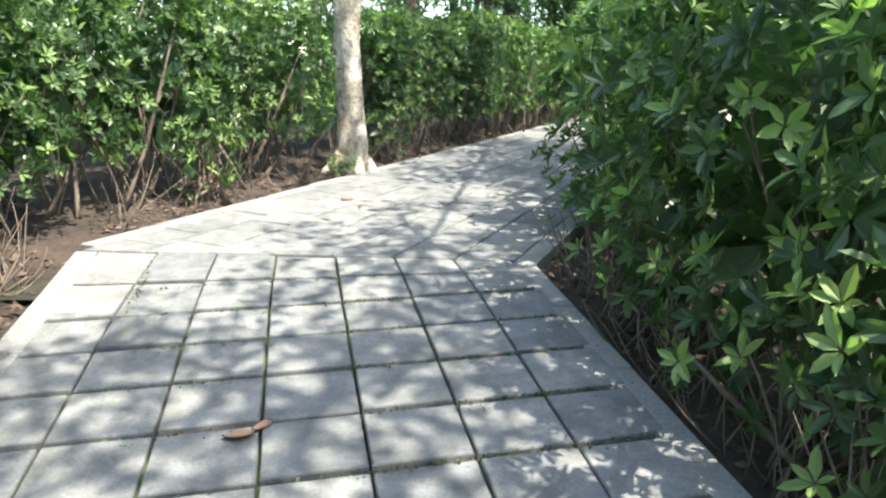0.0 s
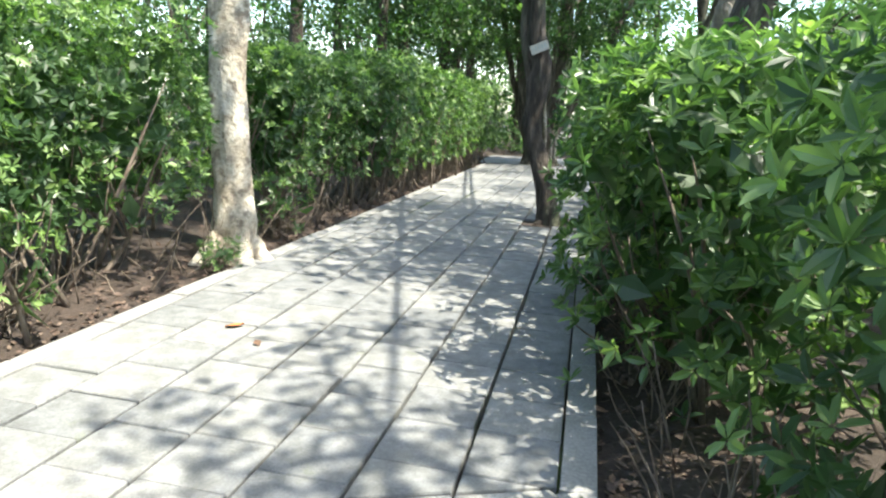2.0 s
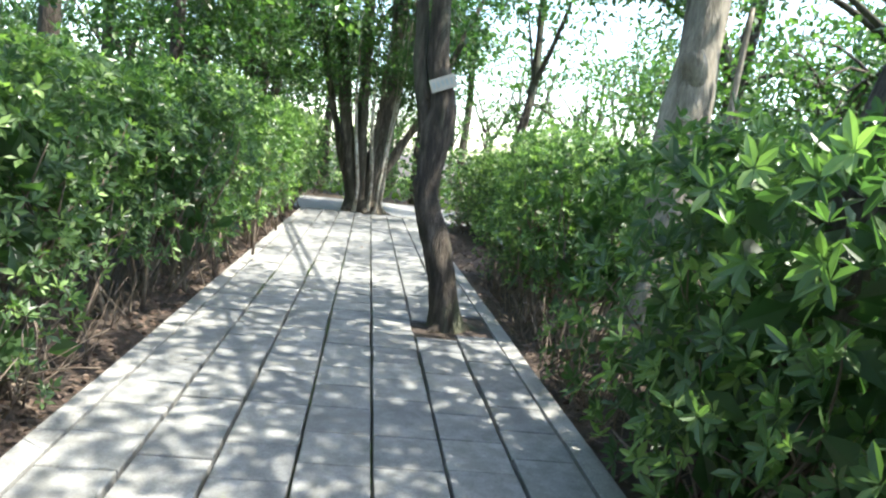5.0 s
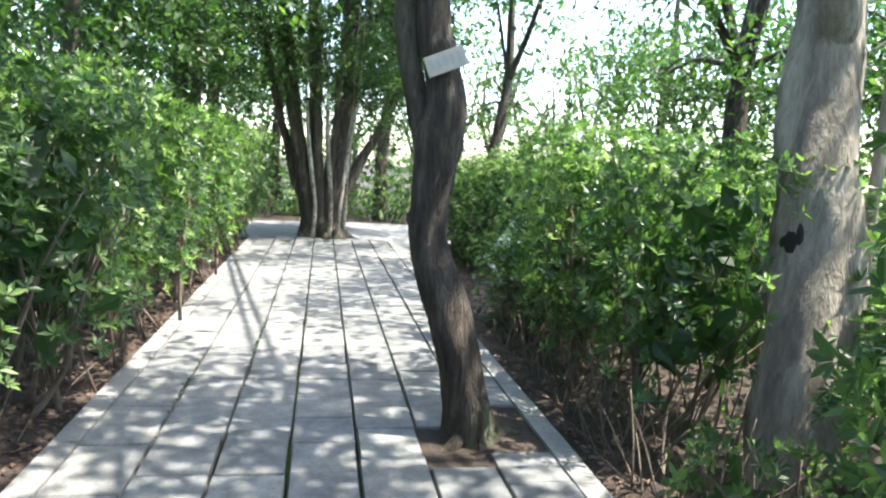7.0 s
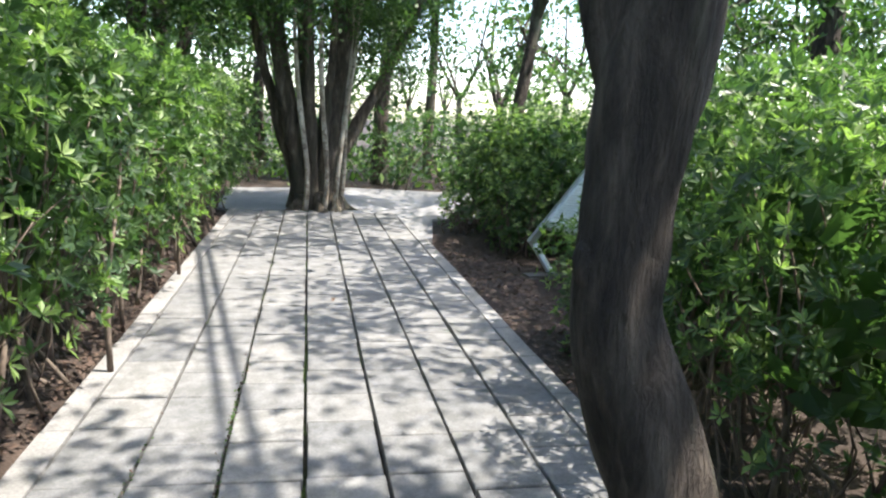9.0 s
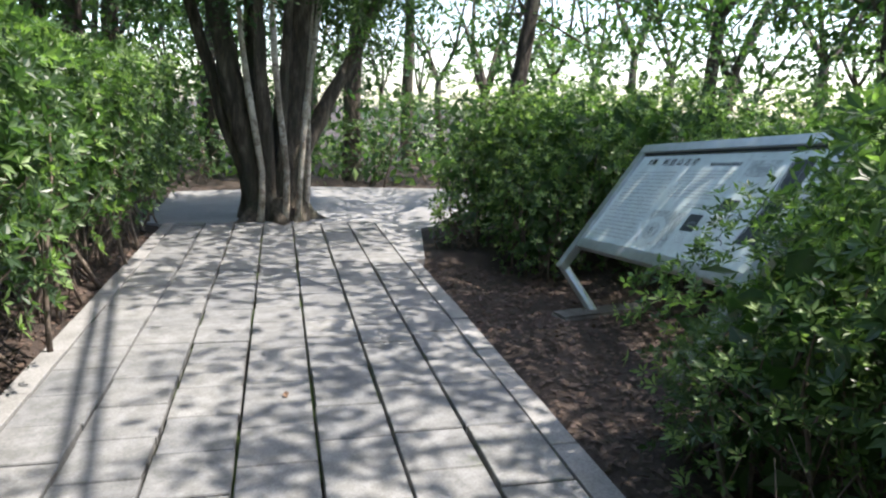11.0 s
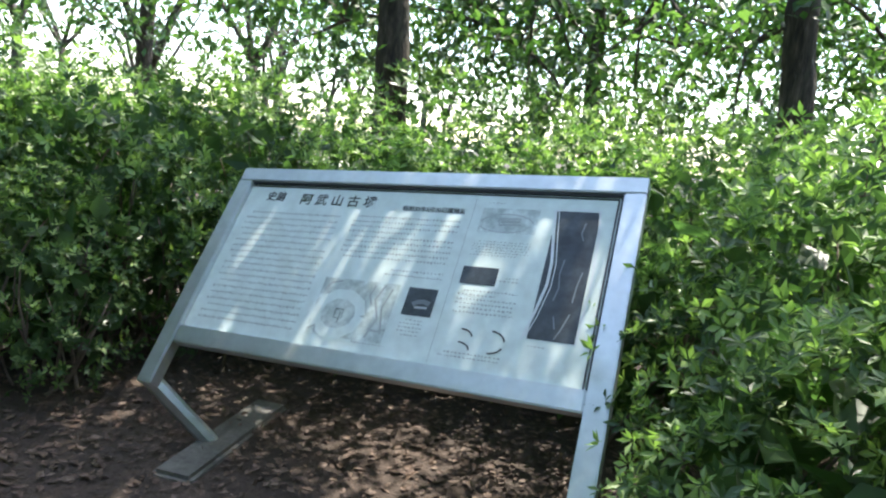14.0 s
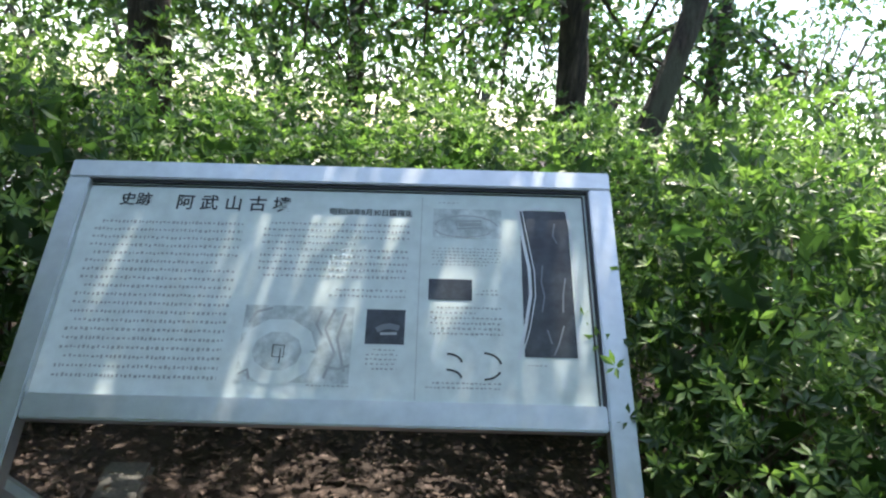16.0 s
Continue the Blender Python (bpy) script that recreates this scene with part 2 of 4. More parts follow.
def tube(points, radii, sides=7, wob=0.0, seed=0):
    """A tapering round limb along a smooth line through the points."""
    pts = [Vector(p) for p in points]
    line, rad = [], []
    for i in range(len(pts) - 1):
        p0, p1, p2, p3 = pts[max(i - 1, 0)], pts[i], pts[i + 1], pts[min(i + 2, len(pts) - 1)]
        steps = 5 if sides > 6 else 2
        for s in range(steps):
            q = s / steps
            line.append(0.5 * ((2 * p1) + (p2 - p0) * q + (2 * p0 - 5 * p1 + 4 * p2 - p3) * q * q + (3 * p1 - p0 - 3 * p2 + p3) * q ** 3))
            rad.append(radii[i] * (1 - q) + radii[i + 1] * q)
    line.append(pts[-1])
    rad.append(radii[-1])
    verts, faces = [], []
    ref = Vector((0.3, 1, 0.1))
    for i, p in enumerate(line):
        d = (line[min(i + 1, len(line) - 1)] - line[max(i - 1, 0)]).normalized()
        a = d.cross(ref).normalized()
        b = d.cross(a)
        for s in range(sides):
            ang = 2 * math.pi * s / sides
            r = rad[i] * (1 + wob * noise.noise(Vector((math.cos(ang) * 1.6 + seed, math.sin(ang) * 1.6, p.z * 2.2)))
                          + wob * .45 * noise.noise(Vector((math.cos(ang) * 4.5 + seed, math.sin(ang) * 4.5, p.z * 7))))
            verts.append(p + (a * math.cos(ang) + b * math.sin(ang)) * r)
    for i in range(len(line) - 1):
        for s in range(sides):
            t = (s + 1) % sides
            faces.append((i * sides + s, i * sides + t, (i + 1) * sides + t, (i + 1) * sides + s))
    faces.append(tuple(range(sides))[::-1])
    faces.append(tuple((len(line) - 1) * sides + s for s in range(sides)))
    return verts, faces


def joined(pieces):
    verts, faces = [], []
    for v, f in pieces:
        k = len(verts)
        verts += v
        faces += [tuple(i + k for i in q) for q in f]
    return verts, faces


# ---------------------------------------------------------------- hedge shrubs
def shrub_meshes(seed, wide, deep, tall, bare, count, per, size, young_lit=0.2, fine=False, core=60, shoots=8, mound=False):
    """Leaves on an uneven shell round many thin stems; the foot is bare up to the height bare."""
    rng = np.random.default_rng(seed)
    k = count
    th = rng.uniform(0, 2 * np.pi, k)
    h = rng.uniform(0, 1, k) ** 0.8
    sq = 0.95 if mound else 0.62
    cx, sy = np.cos(th), np.sin(th)
    ex, ey = np.sign(cx) * np.abs(cx) ** sq, np.sign(sy) * np.abs(sy) ** sq
    top = rng.uniform(0, 1, k) < 0.34
    rr = np.where(top, np.sqrt(rng.uniform(0, 1, k)), rng.uniform(0.80, 1.04, k) - (rng.uniform(0, 1, k) < 0.25) * rng.uniform(0, 0.35, k))
    zz = np.where(top, 1.0 + rng.normal(0, 0.035, k) - (0.34 * rr ** 2 if mound else 0.16 * rr ** 4), h * (0.78 if mound else 0.97))
    taper = np.where(top, 0.9, 0.80 + 0.24 * np.sin(np.clip(zz, 0, 1) * 2.5))
    x, y = ex * rr * taper * wide / 2, ey * rr * taper * deep / 2
    z = bare + zz * (tall - bare)
    lump = np.array([noise.noise(Vector((a * 3.1 + seed * 7, b * 3.1, c * 3.1))) for a, b, c in zip(x, y, z)])
    x, y, z = x * (1 + 0.26 * lump), y * (1 + 0.26 * lump), z + 0.12 * lump * (zz > 0.5)
    keep = (lump > -0.42) | (rng.uniform(0, 1, k) < 0.3)
    c = np.stack([x, y, z], 1)[keep]
    lump, topk = lump[keep], top[keep]
    out = np.stack([c[:, 0] / wide, c[:, 1] / deep, np.full(len(c), 0.32)], 1)
    out[topk] = out[topk] * 0.3 + [0, 0, 1]
    out = unit(out) + rng.normal(0, 0.35, c.shape)
    base, way, side, up, ln, wd = rosettes(rng, c, out, per, size)
    verts, faces = (leaf_quads if fine else leaf_kites)(base, way, side, up, ln, wd)
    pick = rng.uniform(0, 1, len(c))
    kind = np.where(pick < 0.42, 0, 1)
    kind = np.where((pick > 1 - young_lit) & ((lump > -0.1) | topk), 2, kind)
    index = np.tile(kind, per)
    if fine:
        index = np.repeat(index, 2)
    # Oversized inner leaves, all dark: the hedge's inner shade put into their colour.
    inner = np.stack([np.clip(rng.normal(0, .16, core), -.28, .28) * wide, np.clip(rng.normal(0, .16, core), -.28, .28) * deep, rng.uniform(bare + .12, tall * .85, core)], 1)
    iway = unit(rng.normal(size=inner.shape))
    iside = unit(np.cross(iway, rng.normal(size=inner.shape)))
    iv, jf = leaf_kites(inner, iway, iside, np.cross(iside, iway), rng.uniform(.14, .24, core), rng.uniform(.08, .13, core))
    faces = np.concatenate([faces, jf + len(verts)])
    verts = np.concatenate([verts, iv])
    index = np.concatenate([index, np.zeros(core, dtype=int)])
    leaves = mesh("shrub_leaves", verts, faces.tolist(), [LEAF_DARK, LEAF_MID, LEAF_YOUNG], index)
    pieces = []
    for i in range(shoots):
        a, r = rng.uniform(0, 6.28), rng.uniform(0.08, 0.46)
        p0 = Vector((math.cos(a) * r * wide * 0.8, math.sin(a) * r * deep * 0.8, -0.06))
        q = c[rng.integers(len(c))]
        p3 = Vector(q) * 0.86
        p1 = p0.lerp(p3, 0.33) + Vector(rng.normal(0, 0.05, 3))
        p2 = p0.lerp(p3, 0.66) + Vector(rng.normal(0, 0.06, 3))
        r0 = rng.uniform(0.009, 0.019)
        pieces.append(tube([p0, p1, p2, p3], [r0, r0 * 0.8, r0 * 0.5, 0.003], 5))
        for _ in range(2):
            e = p1.lerp(p2, rng.uniform(0, 1)) + Vector((*rng.normal(0, 0.18, 2), rng.uniform(0.12, 0.4)))
            pieces.append(tube([p1, p1.lerp(e, 0.6) + Vector(rng.normal(0, 0.03, 3)), e], [r0 * 0.5, r0 * 0.35, 0.002], 3))
    stems = mesh("shrub_stems", *joined(pieces), TWIG, smooth=True)
    return leaves, stems


SHRUBS = [shrub_meshes(s, 1.15, 1.2, 1.5, 0.30, 820, 6, 0.058, 0.28, core=150, shoots=11) for s in (1, 2, 3)]
BIG_LEAF = [shrub_meshes(s, 1.2, 1.3, 1.5, 0.10, 560, 6, 0.076, 0.26, True, 220) for s in (4, 5)]
# FULL gets more bright leaves: sunlight on the board shrubs put into colour.
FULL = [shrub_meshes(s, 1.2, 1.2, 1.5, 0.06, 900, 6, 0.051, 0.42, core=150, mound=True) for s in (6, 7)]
LOW = [shrub_meshes(8, 0.5, 0.5, 0.42, 0.05, 90, 6, 0.05, 0.4, core=10)]
UNDER = [shrub_meshes(s, 1.9, 1.9, 2.3, 0.1, 190, 6, 0.11, 0.25, core=60, shoots=3) for s in (9, 10)]
LABEL = {"left": "leafy green azalea shrub in a clipped hedge, bare stems below",
         "right": "glossy broad-leaved green shrub overhanging the path kerb",
         "sign": "dense green shrub growing round the information board",
         "under": "loose green woodland understorey shrub in the shade",
         "low": "small pale green seedling shrub on bare soil"}
rnd = random.Random(5)


def shrub(x, y, kind, which, scale=1.0, tall=1.0, lift=0.0):
    leaves, stems = kind[rnd.randrange(len(kind))]
    e = tagged(new("shrub"), LABEL[which], "shrub", "shrubs in the hedges")
    e.matrix_world = Matrix.LocRotScale((x, y, ground_z(x, y) + lift), Euler((rnd.uniform(-.05, .05), rnd.uniform(-.05, .05), rnd.uniform(0, 6.28))), (scale, scale, tall))
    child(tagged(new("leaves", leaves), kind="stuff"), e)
    child(tagged(new("stems", stems), kind="stuff"), e)
    return e


# first stretch, beside the ramp
for i in range(8):
    y = -2.2 + i * 0.85
    shrub(-2.86 - 0.217 * (y - BEND_Y) * 0.9 + rnd.uniform(-.08, .08), y, SHRUBS, "left", rnd.uniform(0.98, 1.12), rnd.uniform(1.05, 1.2))
for i in range(8):
    y = -2.3 + i * 0.76
    shrub(1.14 - 0.217 * (y - BEND_Y) + rnd.uniform(-.05, .05), y, BIG_LEAF, "right", rnd.uniform(1.0, 1.12), rnd.uniform(1.05, 1.18))
# second stretch, left hedge
u = 3.0
while u < 18.6:
    if not 5.7 < u < 6.75:
        shrub(*uv(u, (-4.24 if u < 9 else -3.95) + rnd.uniform(-.06, .06)), SHRUBS, "left", rnd.uniform(1.02, 1.14), rnd.uniform(1.03, 1.13) + (.1 if u > 10 else 0))
    u += 0.74
shrub(*uv(6.3, -4.75), SHRUBS, "left", 1.0, 1.0)
# second stretch, right hedge, up to the board
for u, v in ((4.55, -0.40), (5.3, -0.45), (6.05, -0.48), (6.8, -0.46), (9.35, -0.22), (10.1, -0.28), (10.9, -0.14), (11.6, -0.02)):
    shrub(*uv(u, v), BIG_LEAF if u < 7.3 else SHRUBS, "right", rnd.uniform(0.98, 1.08), rnd.uniform(1.0, 1.08) * (1.1 if u > 10.8 else 1.0))
for u in np.arange(5.0, 12.2, 1.1):
    shrub(*uv(u, 0.85), UNDER, "under", .75, rnd.uniform(.62, .68))
shrub(*uv(7.5, -0.12), BIG_LEAF, "right", .85, .62)
shrub(*uv(8.2, 0.45), BIG_LEAF, "right", .9, .6)
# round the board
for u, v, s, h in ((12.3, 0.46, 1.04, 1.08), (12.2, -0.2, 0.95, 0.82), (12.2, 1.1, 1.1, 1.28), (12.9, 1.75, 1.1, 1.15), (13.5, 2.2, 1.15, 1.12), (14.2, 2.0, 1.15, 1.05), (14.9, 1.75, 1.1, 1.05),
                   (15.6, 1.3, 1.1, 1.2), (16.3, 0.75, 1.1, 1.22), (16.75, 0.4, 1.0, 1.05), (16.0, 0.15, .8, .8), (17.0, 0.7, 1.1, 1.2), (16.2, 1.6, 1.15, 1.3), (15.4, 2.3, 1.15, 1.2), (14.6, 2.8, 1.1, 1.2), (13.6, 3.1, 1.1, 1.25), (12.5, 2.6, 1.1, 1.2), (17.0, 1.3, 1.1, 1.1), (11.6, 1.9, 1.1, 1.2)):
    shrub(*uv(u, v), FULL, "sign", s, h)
shrub(6.36, 15.68, LOW, "low", 1.25, 1.25)
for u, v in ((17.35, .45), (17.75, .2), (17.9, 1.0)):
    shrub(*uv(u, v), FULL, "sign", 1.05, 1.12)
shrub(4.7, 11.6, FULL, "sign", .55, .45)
for y in (1.4, 2.0, 2.6, 3.2):
    shrub(-2.62 - .217 * (y - BEND_Y), y, LOW, "low", .75, .8)
shrub(*uv(7.15, -3.8), LOW, "low", 1.1, 1.15)
shrub(*uv(4.1, -3.82), LOW, "low", 1.0, 1.3)
shrub(*uv(5.9, -3.62), LOW, "low", .6, .5)
shrub(*uv(8.1, -0.75), LOW, "low", .9, 1.2)


# understorey of the wood
for u, v in ((9.4, 4.4), (10.6, 4.9), (11.8, 5.3), (13.0, 5.0), (14.2, 5.4), (15.4, 4.9), (16.6, 4.4), (10.2, 6.8), (12.2, 7.0), (14.4, 7.2)):
    shrub(*uv(u, v + rnd.uniform(-.3, .3)), UNDER, "under", rnd.uniform(.95, 1.15), rnd.uniform(.85, 1.0))
for i in range(13):
    shrub(*uv(-1.5 + i * 1.65, -5.75 + rnd.uniform(-.25, .25)), UNDER, "under", rnd.uniform(.85, 1.1), rnd.uniform(.62, .85))
for i in range(5):
    shrub(3.4 + rnd.uniform(-.2, .2), -2.5 + i * 1.4, UNDER, "under", rnd.uniform(.85, 1.0), rnd.uniform(.58, .68))
for i in range(6):
    shrub(*uv(4.6 + i * 1.4, 2.2 + rnd.uniform(-.3, .3)), UNDER, "under", rnd.uniform(.85, 1.1), rnd.uniform(.58, .68))
for i in range(36):
    a = i * 0.1745 + rnd.uniform(-.04, .04)
    r = rnd.uniform(9.5, 14)
    if on_path(3.5 + math.cos(a) * r, 10.5 + math.sin(a) * r * 1.1, 2.2):
        continue
    shrub(3.5 + math.cos(a) * r, 10.5 + math.sin(a) * r * 1.1, UNDER, "under", rnd.uniform(1.0, 1.5), rnd.uniform(.8, 1.25))


for i in range(10):
    shrub(*uv(22.9 + rnd.uniform(-.3, .5), -5.0 + i * 1.35), UNDER, "under", rnd.uniform(.7, 1.0), rnd.uniform(.4, .75))


for i in range(12):
    shrub(*uv(24.8 + rnd.uniform(-.4, .6), -9.0 + i * 1.6), UNDER, "under", rnd.uniform(1.0, 1.3), rnd.uniform(.7, 1.1))
for u, v in ((19.6, -5.6), (20.6, -6.0), (21.6, -5.6), (20.2, -7.4), (22.0, -7.2)):
    shrub(*uv(u, v), UNDER, "under", 1.0, .8)


def hedge_twigs():
    """Thin bare twigs and suckers crowding the foot of the hedges."""
    rng = np.random.default_rng(91)
    pieces = []
    for i in range(1500):
        side = rng.integers(0, 4)
        if side == 0:
            y = rng.uniform(-1.5, 3.6)
            x = -2.30 - rng.exponential(.22) - .217 * (y - BEND_Y)
        elif side == 1:
            y = rng.uniform(-1.5, 3.6)
            x = .62 + rng.exponential(.22) - .217 * (y - BEND_Y)
        elif side == 2:
            x, y = uv(rng.uniform(3.2, 18), -3.72 - rng.exponential(.2))
        else:
            x, y = uv(rng.uniform(3.9, 11.8), -.78 + rng.exponential(.22))
        if on_path(x, y, .03):
            continue
        z = ground_z(x, y) - .03
        h = rng.uniform(.15, .55)
        lean = rng.normal(0, .16, 2)
        p0, p2 = Vector((x, y, z)), Vector((x + lean[0], y + lean[1], z + h))
        p1 = p0.lerp(p2, .5) + Vector((*rng.normal(0, .03, 2), 0))
        r0 = rng.uniform(.003, .008)
        pieces.append(tube([p0, p1, p2], [r0, r0 * .8, r0 * .35], 3))
    tagged(new("hedge_twigs", mesh("hedge_twigs", *joined(pieces), TWIG, smooth=True)), "bare brown twigs at the foot of the hedges", "twigs", kind="stuff")


hedge_twigs()


def undergrowth():
    rng = np.random.default_rng(55)
    pts = []
    while len(pts) < 9000:
        x, y = rng.uniform(-12, 18), rng.uniform(-6, 34)
        u, v = to_uv(x, y)
        if on_path(x, y, 1.9) or (16.0 < u < 22.3 and -5.2 < v < 10) or (11 < u < 17 and -1 < v < 1.5):
            continue
        pts.append((x, y, ground_z(x, y) + rng.uniform(0, .12)))
    c = np.array(pts)
    way = unit(rng.normal(size=c.shape) + [0, 0, .8])
    side = unit(np.cross(way, rng.normal(size=c.shape)))
    ln = .24 * rng.uniform(.5, 1.4, len(c))
    verts, faces = leaf_kites(c, way, side, np.cross(side, way), ln, ln * .5)
    tagged(new("undergrowth", mesh("undergrowth", verts, faces.tolist(), [LEAF_DARK, LEAF_MID, LEAF_YOUNG], rng.integers(0, 3, len(c)))), "low green plants covering the woodland floor", "undergrowth", kind="stuff")


undergrowth()


# ---------------------------------------------------------------- trees
def crown_mesh(seed, rx, ry, rz, clumps, per, size, mat, hole=0.0):
    rng = np.random.default_rng(seed)
    d = unit(rng.normal(size=(clumps, 3))) * (rng.uniform(0, 1, clumps) ** 0.45)[:, None] * [rx, ry, rz]
    c = np.repeat(d, per, axis=0)
    c = c + rng.normal(size=c.shape) * [0.24, 0.24, 0.15]
    way = unit(rng.normal(size=c.shape) + [0, 0, -0.35])
    side = unit(np.cross(way, rng.normal(size=c.shape) * 0.5 + [0, 0, 1]))
    up = np.cross(side, way)
    ln = size * rng.uniform(0.7, 1.3, len(c))
    verts, faces = leaf_kites(c, way, side, up, ln, ln * 0.46)
    me = mesh("crown_leaves", verts, faces.tolist(), [mat, CANOPY_LIGHT], (rng.uniform(0, 1, len(c)) < 0.3).astype(int))
    return me, d


CROWNS = [crown_mesh(s, 1.9, 1.9, 1.4, 27, 42, 0.155, CANOPY) for s in (21, 22, 23)]
DROOPY = [crown_mesh(s, 1.2, 1.2, 1.8, 46, 50, 0.12, CANOPY) for s in (31, 32)]


def tree(label, lines, bark, crowns, wob=0.12, sides=12, seed=0, kind=CROWNS):
    """lines: limbs as (points, radii), the first one the trunk from its foot; crowns: (x, y, z, scale) in the world."""
    foot = Vector(lines[0][0][0])
    e = tagged(new("tree"), label, "tree", "trees of the wood")
    e.location = foot
    r = random.Random(seed)
    main = [(([Vector(p) - foot for p in pts]), rad) for pts, rad in lines]
    tv, tf = tube(main[0][0], main[0][1], sides, wob, seed)
    child(new("trunk", mesh("trunk", tv, tf, bark, smooth=True)), e)
    limbs = [tube(p, q, 8, wob, seed + i) for i, (p, q) in enumerate(main[1:])]
    ends = [m[0][-1] for m in main if m[0][-1].z > 1.5]
    for x, y, z, s in crowns:
        me, d = kind[r.randrange(len(kind))]
        o = child(tagged(new("crown", me), kind="stuff"), e)
        c = Vector((x, y, z)) - foot
        turn = r.uniform(0, 6.28)
        o.location, o.rotation_euler, o.scale = c, (0, 0, turn), (s, s, s)
        start = min(ends, key=lambda q: (q - c).length)
        m = Matrix.Rotation(turn, 3, 'Z')
        for i in r.sample(range(len(d)), 7):
            end = c + m @ Vector(d[i]) * s
            if (start - end).length > 3.2:
                continue
            mid = start.lerp(end, 0.5) + Vector((r.uniform(-.2, .2), r.uniform(-.2, .2), r.uniform(0, .3)))
            limbs.append(tube([start, mid, end], [0.035, 0.022, 0.006], 5))
    if limbs:
        child(tagged(new("limbs", mesh("limbs", *joined(limbs), bark, smooth=True)), kind="stuff"), e)
    return e


# pale tree in the left hedge, with spreading roots
px, py = -0.98, 7.25
tree("pale smooth-barked tree with mottled trunk and flared roots",
     [([(px, py, -.1), (px + .02, py, .12), (px + .02, py, .6), (px - .02, py, 1.5), (px + .02, py, 2.6), (px + .12, py, 4.5), (px - .2, py + .2, 6.5)], [.30, .205, .142, .128, .13, .12, .09]),
      ([(px, py, .25), (px - .16, py - .22, .05), (px - .3, py - .42, -.08)], [.09, .07, .04]),
      ([(px, py, .25), (px + .2, py - .1, .05), (px + .34, py - .22, -.08)], [.09, .07, .03]),
      ([(px, py, .28), (px + .16, py + .22, .04), (px + .22, py + .5, -.08)], [.09, .06, .03]),
      ([(px, py, 4.0), (px + .7, py - .4, 5.2), (px + 1.3, py - .9, 6.4)], [.08, .06, .03])],
     PALE_BARK, [(px - .3, py + .2, 6.8, 1.2), (px + 1.4, py - 1.0, 6.6, 1.1), (px - 1.5, py - 1.2, 6.0, 1.1)], 0.32, 22, 3)
# slender dark tree standing in the path, forked, with a small plate
sx, sy = 2.37, 9.23
tree("slender dark forked tree growing out of the flagstone path",
     [([(sx, sy, -.12), (sx, sy, .04), (sx - .06, sy + .05, .38), (sx - .15, sy + .12, .75), (sx - .225, sy + .18, 1.04), (sx - .23, sy + .18, 1.34), (sx - .21, sy + .17, 1.56), (sx - .19, sy + .155, 1.76), (sx - .23, sy + .19, 2.02), (sx - .27, sy + .22, 2.3), (sx - .40, sy + .24, 4.0), (sx - .5, sy + .3, 5.2)], [.19, .138, .117, .115, .103, .106, .125, .10, .09, .08, .065, .04]),
      ([(sx - .24, sy + .19, 1.50), (sx - .30, sy + .25, 1.75), (sx - .345, sy + .29, 1.96), (sx - .37, sy + .31, 2.14), (sx - .46, sy + .36, 2.9), (sx - 1.0, sy + .4, 4.2), (sx - 1.5, sy + .4, 5.6)], [.075, .062, .058, .056, .05, .045, .03]),
      ([(sx - .30, sy + .19, 1.10), (sx - .325, sy + .2, 1.17), (sx - .30, sy + .2, 1.22)], [.03, .035, .02]),
      ([(sx, sy, .06), (sx + .2, sy - .05, -.02), (sx + .36, sy - .1, -.06)], [.06, .045, .02]),
      ([(sx, sy, .06), (sx - .16, sy - .08, -.01), (sx - .26, sy - .1, -.05)], [.06, .045, .02])],
     DARK_BARK, [(sx - .5, sy + .1, 5.6, 1.0), (sx - 1.7, sy + .3, 6.0, 1.0)], 0.26, 22, 8)
# pale knotted tree behind the right kerb
kx, ky = 3.32, 7.98
knotted = tree("thick grey tree with knots and an old pruning wound",
     [([(kx, ky, -.12), (kx + .02, ky, .15), (kx + .12, ky + .06, .7), (kx + .25, ky + .15, 1.25), (kx + .32, ky + .22, 1.6), (kx + .42, ky + .30, 2.1), (kx + .55, ky + .4, 3.2), (kx + .8, ky + .6, 5.0)], [.27, .21, .19, .195, .18, .17, .14, .09]),
      ([(kx + .5, ky + .35, 2.0), (kx + .3, ky + .2, 2.3), (kx + .26, ky + .2, 2.4)], [.12, .10, .08]),
      ([(kx + .42, ky - .02, -.1), (kx + .46, ky, .6), (kx + .58, ky + .06, 1.6), (kx + .7, ky + .1, 2.8)], [.04, .035, .03, .02])],
     KNOT_BARK, [(kx + .7, ky + .6, 5.6, .55)], 0.34, 22, 11)
# Dark ellipsoid set on the bark; the hollow's shade is put in by colour.
HOLLOW_SHADE = plain("hollow_shade", (0.012, 0.010, 0.008), 0.95)
bm = bmesh.new()
bmesh.ops.create_uvsphere(bm, u_segments=12, v_segments=8, radius=1)
bmesh.ops.scale(bm, vec=(.035, .06, .13), verts=bm.verts)
hm = bpy.data.meshes.new("hollow")
bm.to_mesh(hm)
bm.free()
hm.materials.append(HOLLOW_SHADE)
hollow = child(tagged(new("hollow", hm), "dark ellipsoid for the shaded hollow of an old pruning wound"), knotted)
hollow.location = (.24 - .165, .14 + .03, 1.2 + .12)
# dark leaning tree in the right hedge
tree("dark leaning tree rising out of the shrubs",
     [([(2.22, 6.22, -.12), (2.24, 6.2, .3), (2.33, 6.1, 1.3), (2.45, 6.02, 2.0), (2.72, 5.9, 3.0), (3.3, 5.8, 5.0)], [.22, .17, .145, .135, .12, .08]),
      ([(2.66, 5.93, 2.8), (3.2, 6.2, 3.6), (3.8, 6.6, 4.6)], [.09, .07, .04])],
     DARK_BARK, [(3.4, 5.3, 5.8, .9)], 0.2, 12, 29)
